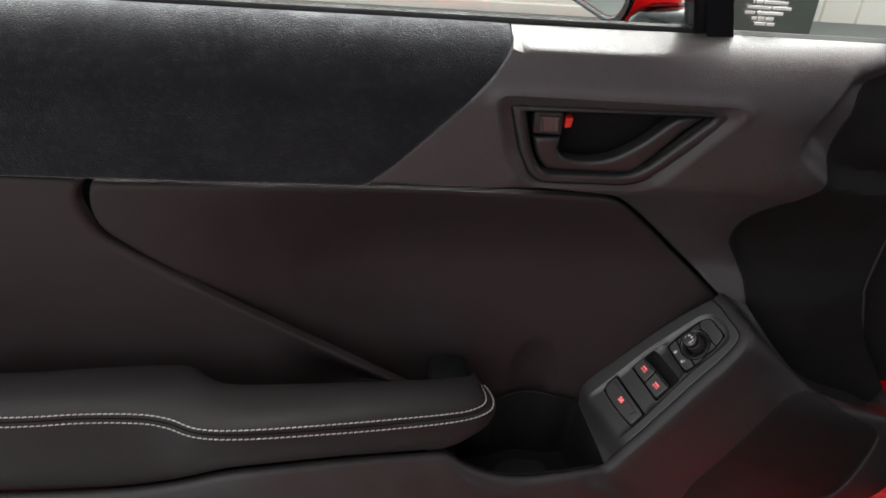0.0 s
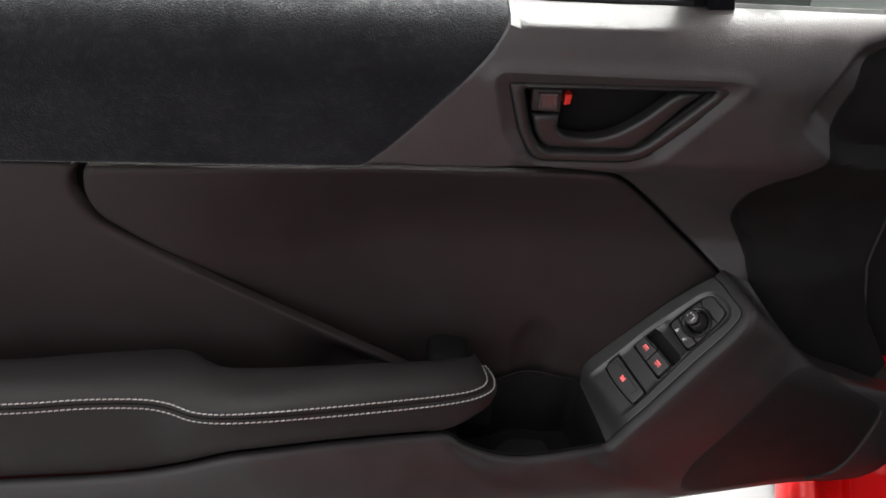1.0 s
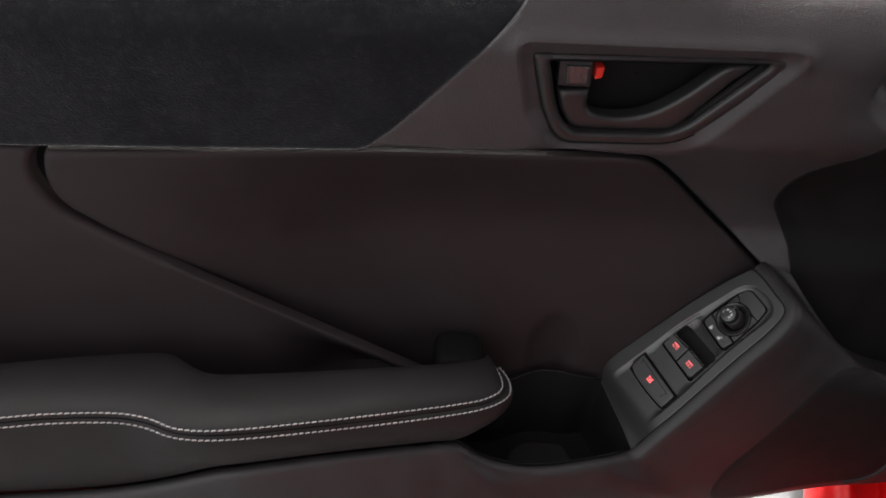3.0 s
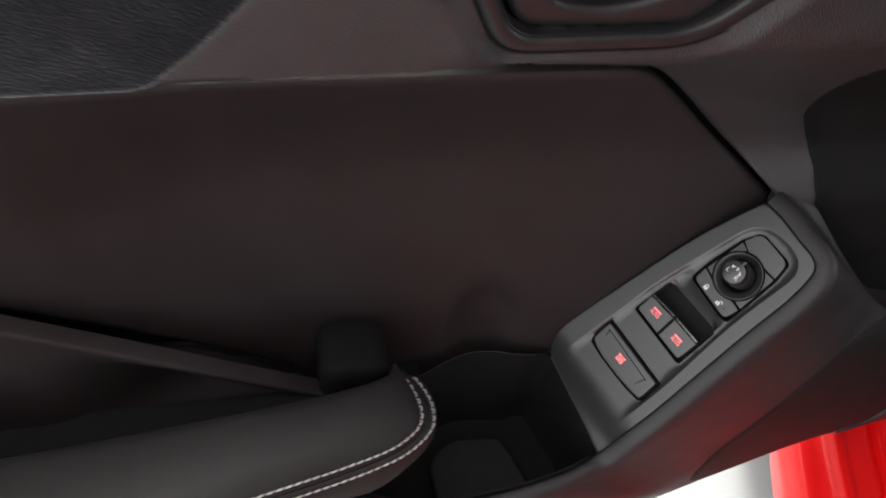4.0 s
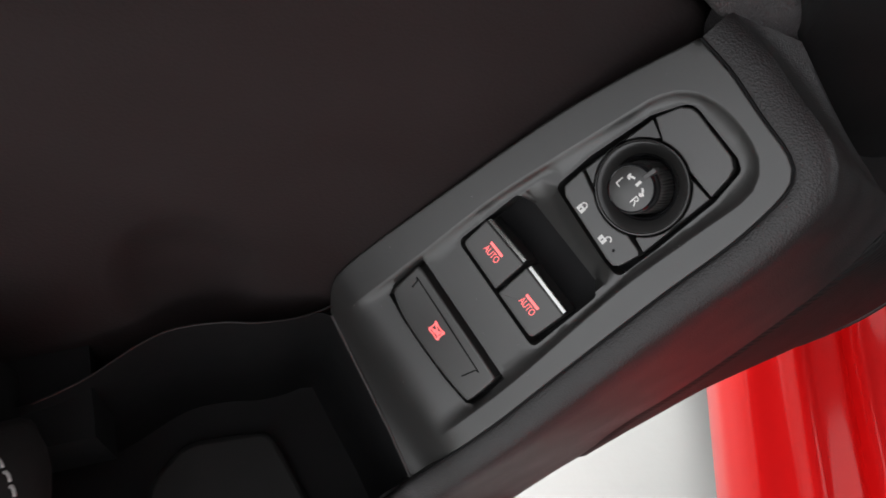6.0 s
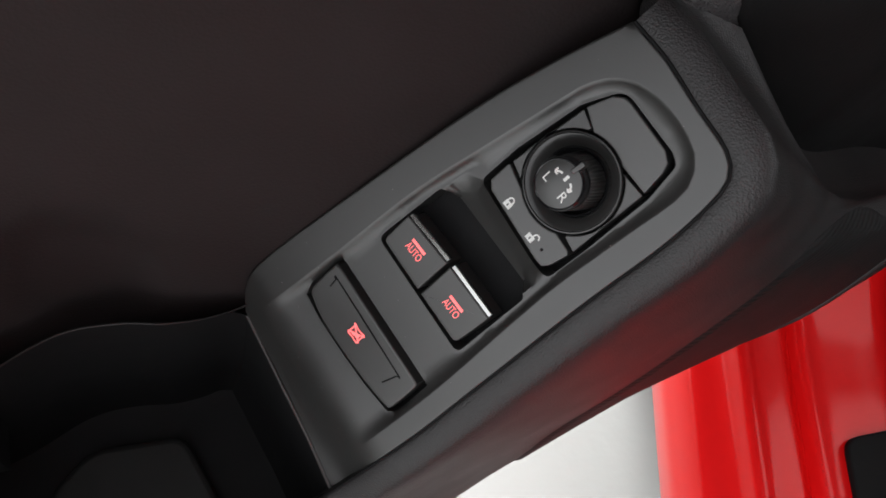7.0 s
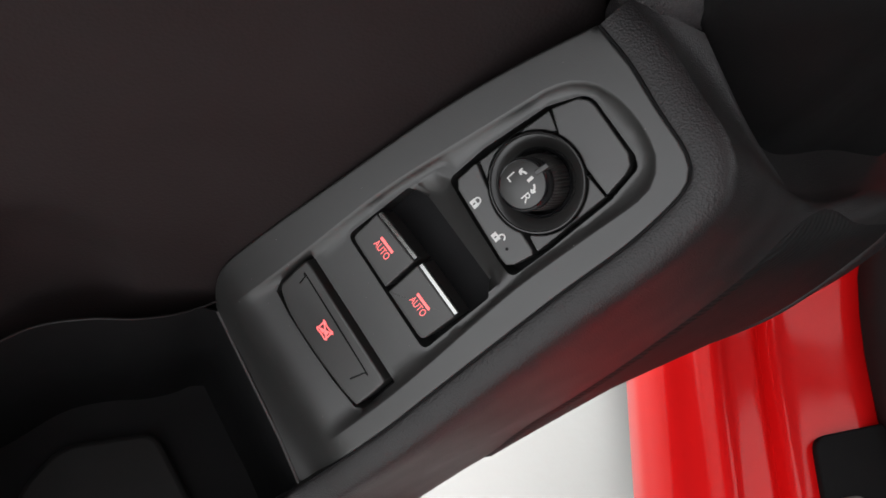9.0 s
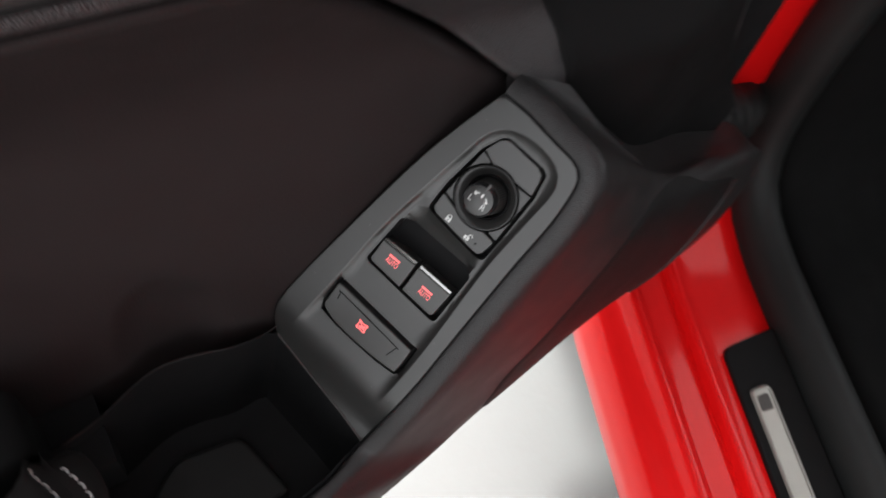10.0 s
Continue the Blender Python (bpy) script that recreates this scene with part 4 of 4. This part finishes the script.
def padlock(opened):
    body = joined(bar(-1.45, -0.25, -1.6, 0.6), bar(0.25, 1.45, -1.6, 0.6), bar(-0.25, 0.25, -0.1, 0.6), bar(-0.25, 0.25, -1.6, -1.1))
    dx = 1.5 if opened else 0.0
    bow = stroke([(-0.95 + dx, 0.5), (-0.95 + dx, 1.4), (-0.5 + dx, 2.0), (0.0 + dx, 2.15), (0.5 + dx, 2.0), (0.95 + dx, 1.4), (0.95 + dx, 1.0 if opened else 0.5)], 0.27)
    return joined(body, bow)


legend("padlock_legend", padlock(False), 36.2, 3.9, -1.30, WHITE_INK, lockbtn, label="white closed padlock")
legend("padlock_legend", padlock(True), 35.0, -9.0, -1.27, WHITE_INK, lockbtn, label="white open padlock")
legend("pin_hole", plate(disc(16, 0.55), 0, 0.06, 0.01), 35.0, -14.4, -1.27, BLACK, lockbtn)
for text, x, y in (("L", -4.0, -1.2), ("R", 3.7, -1.7)):
    legend("cap_letter", letters(text, 4.3), KX + y + SH[0], KY - x + SH[1], 16.38 + SH[2], WHITE_INK, cap, label="white letter " + text)
ARROWS = joined(stroke([(-1.5, 3.1), (-2.4, 2.9), (-3.2, 2.2)], 0.34), stroke([(2.2, 2.9), (3.2, 2.3), (3.7, 1.3)], 0.34), bar(-0.15, 0.85, 1.9, 4.0), stroke([(-3.6, 3.2), (-3.5, 1.9), (-2.4, 1.7)], 0.3), stroke([(4.2, 1.9), (3.7, 0.8), (2.8, 1.3)], 0.3))
legend("cap_arrows", ARROWS, KX + SH[0], KY + SH[1], 16.38 + SH[2], WHITE_INK, cap, label="white pointer arrows")

# ---- lower trim: from the pocket's rim and the switch panel's edge down to the bottom of the door ----
EDGE_LINE = spline([(-99.2, -31.1), (-78, -33.0), (-45, -35.2), (-16, -35.6), (36, -36.4), (67, -37.6), (87.5, -36.0), (94.4, -32.6), (97.3, -26.5), (99.0, -12.6), (101.4, 3.0), (101.7, 17.8)], 60)
EDGE_OUT = np.gradient(EDGE_LINE, axis=0)
EDGE_OUT = np.stack([EDGE_OUT[:, 1], -EDGE_OUT[:, 0]], 1) / np.linalg.norm(EDGE_OUT, axis=1)[:, None]


def beside_panel(off, h):
    """A line that runs off millimetres outside the switch panel's edge, h above its plane."""
    drop = -9.0 * smooth((-58 - EDGE_LINE[:, 0]) / 34) ** 1.3
    return np.array([panel_place(p, h + 0.35 * q) for p, q in zip(EDGE_LINE + EDGE_OUT * off, drop)])


EDGE = beside_panel(0.0, -0.6)
RIM = spline([(-0.5387, -0.0843, 0.5650), (-0.3408, -0.0807, 0.5760), (-0.2328, -0.0811, 0.5860), (-0.1720, -0.0815, 0.5980), (-0.1228, -0.0821, 0.6150), (-0.0948, -0.0823, 0.6210), (-0.0170, -0.0700, 0.6226), (0.0600, -0.0552, 0.6182), (0.0865, -0.0520, 0.6160), (0.1050, -0.0500, 0.6000), (0.1270, -0.0480, 0.5870), (0.1550, -0.0455, 0.5780), (0.1800, -0.0435, 0.5780), (0.2040, -0.0410, 0.5800), (0.2280, -0.0360, 0.5805), (0.2420, -0.0300, 0.5775), EDGE[0]], 90)
FALL = spline([(-0.56, -0.085, 0.50), (-0.2, -0.082, 0.497), (0.084, -0.074, 0.495), (0.20, -0.0495, 0.4905), (0.30, -0.026, 0.4825), (0.40, -0.002, 0.474), (0.50, 0.021, 0.466), (0.600, 0.036, 0.461), (0.636, 0.044, 0.500), (0.625, 0.047, 0.570), (0.560, 0.045, 0.603), (0.510, 0.036, 0.624), (0.470, 0.028, 0.650), (0.444, 0.030, 0.676), (0.421, 0.036, 0.700), (0.396, 0.054, 0.730)], 149)


def lower_trim():
    top = np.vstack([RIM[:-1], EDGE])
    n1 = len(RIM) - 1
    k = np.arange(len(top))
    blend = smooth((k - n1 + 12) / 24.0)[:, None]
    push = np.array((0.0, -1.0, 0.0))
    fold = smooth((top[:, 0] - 0.045) / 0.035)[:, None]
    rows = [top + np.array((0, 0.045, -0.030)) * (1 - fold) + np.array((0, 0.004, -0.012)) * fold, top + np.array((0, 0.004, -0.010)), top + np.array((0, 0.0008, -0.0015)), top]
    for off, h, dy, dz in ((1.2, -0.25, -0.0016, 0.0002), (4.0, -0.3, -0.004, 0.0), (7.0, -0.9, -0.0065, -0.0012), (9.5, -2.0, -0.0082, -0.0032), (11.5, -3.6, -0.0093, -0.006)):
        rows.append(np.vstack([RIM[:-1] + np.array((0, dy, dz)), beside_panel(off, h)]))
    wide = rows[-1]
    rel = FALL - wide
    tail = 1 - smooth((k - len(top) + 34) / 26.0)[:, None]
    for f, bulge in ((0.05, 0.0022), (0.12, 0.0045), (0.2, 0.0065), (0.35, 0.009), (0.5, 0.010), (0.65, 0.008), (0.8, 0.005), (0.92, 0.003), (1.0, 0.0)):
        rows.append(wide + rel * f + push * bulge * (1 - 0.5 * blend) * tail)
    rows.append(FALL + np.array((0, 0.006, -0.003)))
    rows.append(FALL + np.array((0, 0.05, -0.003)))
    return loft(rows)


lower = mesh_part("lower_trim", *lower_trim(), LOWER, door, "grained dark plastic lower door trim", auto=70)

mesh_part("panel_joint", *tube(EDGE[2:] + np.array(PW) * 0.0001, 0.0005, 6), BLACK, door, "fine black joint round the switch panel")

# storage pocket
def pocket():
    """The pocket's rim: along the lower trim, up the end of the switch panel, back along the insert; then its walls and floor."""
    front = RIM[np.argmin(abs(RIM[:, 0] - 0.07)):-1] + np.array((0, 0.003, -0.0002))
    end = [panel_place(p, h) for p, h in (((-99.1, -30.2), -10.2), ((-94.0, -10), -9.8), ((-88.4, 18), -8.9), ((-82.6, 44), -7.8))]
    back = spline([(0.233, 0.0515, 0.596), (0.222, 0.0495, 0.599), (0.208, 0.0495, 0.602), (0.194, 0.052, 0.604), (0.176, 0.053, 0.604), (0.161, 0.050, 0.602), (0.14, 0.041, 0.600), (0.12, 0.036, 0.598), (0.07, 0.034, 0.598)], 30)
    rim = np.vstack([front, end, back])
    c = rim.mean(0)
    flat = rim - c
    flat[:, 2] = 0
    rows = [rim + flat * 0.05 - np.array((0, 0, 0.012)), rim + flat * 0.012 - np.array((0, 0, 0.0008)), rim]
    for s, f in ((0.985, 0.1), (0.95, 0.5), (0.90, 0.85), (0.84, 0.97), (0.6, 1.0), (0.02, 1.0)):
        rows.append(np.c_[(c + flat * s)[:, :2], rim[:, 2] + (0.520 - rim[:, 2]) * f])
    return loft(rows, closed_v=True)


mesh_part("storage_pocket", *pocket(), BLACK, door, "deep black storage pocket")
# Paler bead paints the highlight along the pocket's edge by the switch panel.
mesh_part("pocket_edge_glint", *tube([panel_place(p, h) for p, h in (((-98.9, -30.0), -8.9), ((-93.8, -10), -8.7), ((-88.2, 18), -8.0), ((-82.4, 44), -6.8))], 0.0006, 6), BUTTON, door, "fine pale edge between pocket and switch panel")
# The back edge's highlight, likewise put in as a lighter bead.
BACK_RIM = spline([(0.241, 0.0525, 0.5975), (0.233, 0.0510, 0.597), (0.222, 0.0488, 0.600), (0.208, 0.0488, 0.603), (0.194, 0.0512, 0.605), (0.176, 0.0522, 0.605), (0.161, 0.0490, 0.603), (0.14, 0.0402, 0.601), (0.12, 0.0352, 0.599)], 60)
mesh_part("pocket_rim_glint", *tube(BACK_RIM, 0.0004, 6), SURROUND, door, "fine pale rim along the back of the pocket")
mesh_part("pocket_mat", *plate(rounded([(0.146, -0.026, 0.004), (0.218, -0.018, 0.004), (0.204, 0.026, 0.012), (0.164, 0.029, 0.020), (0.144, 0.012, 0.020)], 10), 0.5195, 0.528, 0.0030), MAT, door, "black rubber mat in the pocket")

# ---- speaker grille ----
GRILLE = spline([(0.357, 0.532), (0.372, 0.556), (0.428, 0.634), (0.443, 0.648), (0.462, 0.650), (0.49, 0.638), (0.53, 0.612), (0.572, 0.585), (0.582, 0.572), (0.579, 0.552), (0.563, 0.504), (0.548, 0.484), (0.52, 0.477), (0.44, 0.478), (0.385, 0.483), (0.360, 0.492), (0.352, 0.510)], 120, closed=True)

trim_tree = BVHTree.FromPolygons([tuple(v.co) for v in lower.data.vertices], [tuple(f.vertices) for f in lower.data.polygons])


def trim_height(p):
    """How proud the lower trim stands at (x, z)."""
    out = []
    for x, z in p:
        hit = trim_tree.ray_cast(Vector((x, -0.5, z)), Vector((0, 1, 0)))[0]
        out.append(-hit.y if hit else -0.05)
    return np.array(out)


grille = mesh_part("speaker_grille", *sheet(GRILLE, 0.007, lambda p, d: trim_height(p) + 0.0012 * smooth(d / 0.004), wall_place, 0.003), MESH, lower, "black ribbed speaker grille")
LIP = spline([(0.584, 0.572), (0.582, 0.548), (0.567, 0.502), (0.550, 0.480), (0.52, 0.473)], 40)
mesh_part("grille_lip", *tube([(x, -h, z) for (x, z), h in zip(LIP, trim_height(LIP))], 0.0025, 8, up=(0, 1, 0)), LOWER, lower, "raised plastic lip below the grille")

# ---- door shell, window and mirror ----
mesh_part("door_shell", *joined(box(-0.9, 0.46, 0.124, 0.18, 0.46, 0.950), box(0.461, 0.53, 0.124, 0.16, 0.50, 0.74)), RED, door, "red painted door shell")
# Also blackens the shaded gap behind the armrest and hides the pillar in front.
mesh_part("trim_backing_and_gap_shade", *joined(box(-0.56, 0.49, 0.108, 0.118, 0.50, 0.995), box(-0.56, 0.0645, -0.045, 0.022, 0.58, 0.625), box(-0.56, 0.10, -0.03, 0.109, 0.555, 0.575), box(0.10, 0.14, 0.02, 0.109, 0.555, 0.590), box(0.05, 0.59, 0.076, 0.107, 0.44, 0.60), box(0.4905, 0.618, 0.096, 0.107, 0.601, 0.98), box(0.05, 0.27, -0.02, 0.0755, 0.49, 0.515)), BLACK, door, "black backing behind the trim")
mesh_part("bottom_seal", *tube([tuple(p + np.array((0, 0.022, -0.010))) for p in FALL[:112]], 0.006, 8), RUBBER, door, "black rubber seal along the bottom edge")
# Added black tube that keeps the gap between door and pillar dark.
gap_tube = spline([(0.50, 0.100, 0.600), (0.55, 0.096, 0.588), (0.60, 0.094, 0.560), (0.66, 0.106, 0.527), (0.74, 0.140, 0.500)], 61)
gap_tube_rows = []
for k, c in enumerate(gap_tube):
    r = 0.029 + 0.0012 * math.sin(k * 1.05)
    gap_tube_rows.append([c + r * (math.cos(a) * np.array((0.18, 0.984, 0)) + math.sin(a) * np.array((0.5, -0.09, 0.86))) for a in np.linspace(0, 2 * math.pi, 20, endpoint=False)])
mesh_part("gap_filler_tube", *capped(gap_tube_rows), RUBBER, door, "ribbed black rubber gaiter between door and pillar")
mesh_part("belt_seal", *loft([[(x, y, z) for y, z in ((0.046, 1.000), (0.0465, 1.0132), (0.049, 1.0160), (0.056, 1.0162), (0.060, 1.013), (0.060, 1.000))] for x in np.linspace(-0.56, 0.277, 12)]), BLACK, door, "black rubber window seal")
mesh_part("window_glass", *box(-0.9, 0.275, 0.061, 0.065, 0.90, 1.45), PANE, door, "clear door window")
for x0, x1, y0, y1, lean in ((0.2735, 0.283, 0.045, 0.075, -0.22), (0.284, 0.307, 0.040, 0.085, -0.25)):
    rows = [[(x0 + lean * h, y0, 1.004 + h), (x1 + lean * h, y0 + 0.002, 1.004 + h), (x1 + lean * h, y1, 1.004 + h), (x0 + lean * h, y1, 1.004 + h)] for h in (0.0, 0.2, 0.42)]
    mesh_part("window_post", *capped(rows), GLOSS, door, "gloss black window post", auto=30)
mesh_part("quarter_seal", *loft([[(x, y, z) for y, z in ((0.046, 1.000), (0.048, 1.0125), (0.052, 1.0150), (0.060, 1.013), (0.062, 1.0))] for x in np.linspace(0.306, 0.50, 8)]), RUBBER, door, "black rubber quarter window seal")
quarter = mesh_part("quarter_glass", *box(0.306, 0.50, 0.062, 0.066, 0.90, 1.40), PANE, door, "small fixed quarter window")
quarter.visible_shadow = False
bpy.data.objects["window_glass"].visible_shadow = False
# maker's marking on the quarter window: rows of unreadable print
for k, (x0, x1) in enumerate(((0.322, 0.352), (0.318, 0.358), (0.317, 0.350), (0.324, 0.343), (0.328, 0.346))):
    z = 1.0365 - k * 0.0046
    cuts = np.sort(np.random.default_rng(k).uniform(x0, x1, 4))
    for a0, a1 in zip(np.r_[x0, cuts[1:3] + 0.0012], np.r_[cuts[1:3], x1]):
        if a1 - a0 > 0.001:
            mesh_part("glass_marking", *box(a0, a1, 0.0608, 0.0614, z, z + 0.0024), WHITE_INK, quarter)


def side_mirror():
    """The outside mirror: local x across the glass towards the door, y up, z out of the glass."""
    n = Vector((-0.93, -0.35, 0.05)).normalized()
    a = Vector((0, 0, 1)).cross(n).normalized()
    up = n.cross(a)
    m = Matrix((a, up, n)).transposed().to_4x4()
    m.translation = Vector((0.238, 0.145, 0.985))
    edge = rounded([(-0.215, 0.012, 0.05), (0.004, 0.0, 0.035), (0.018, 0.13, 0.05), (-0.20, 0.14, 0.05)], 8)
    c = edge.mean(0)
    ob = tagged(new("side_mirror"), "red outside mirror with a black frame on the car door", "mirror")
    shell = [np.c_[c + (edge - c) * s, np.full(len(edge), z)] for s, z in ((0.97, 0.004), (1.04, 0.002), (1.06, -0.01), (1.05, -0.035), (0.95, -0.06), (0.7, -0.085), (0.3, -0.095))]
    mesh_part("housing", *moved(capped(shell), m), RED, ob, "red painted mirror housing")
    ring = [np.c_[c + (edge - c) * s, np.full(len(edge), z)] for s, z in ((1.035, 0.003), (1.03, 0.007), (0.98, 0.008), (0.955, 0.006), (0.95, 0.0))]
    mesh_part("frame", *moved(loft(ring, closed_v=True), m), GLOSS, ob, "gloss black frame")
    mesh_part("mirror_glass", *moved(plate(c + (edge - c) * 0.952, -0.002, 0.0045, 0.001), m), MIRROR, ob, "mirror glass")
    foot = rounded([(0.225, 0.105, 0.02), (0.335, 0.100, 0.02), (0.335, 0.165, 0.02), (0.25, 0.165, 0.03)])
    mesh_part("foot", *plate(foot, 0.93, 1.012, 0.02), GLOSS, ob, "gloss black mirror foot")
    return ob


side_mirror()
board = tagged(new("display_board"), "dark green board standing on the floor by the wall", "board")
mesh_part("panel", *plate(rounded([(1.56, 3.30, 0.02), (2.02, 3.30, 0.02), (2.02, 3.36, 0.02), (1.56, 3.36, 0.02)]), 0.0, 1.0, 0.01), DARK_GREEN, board)
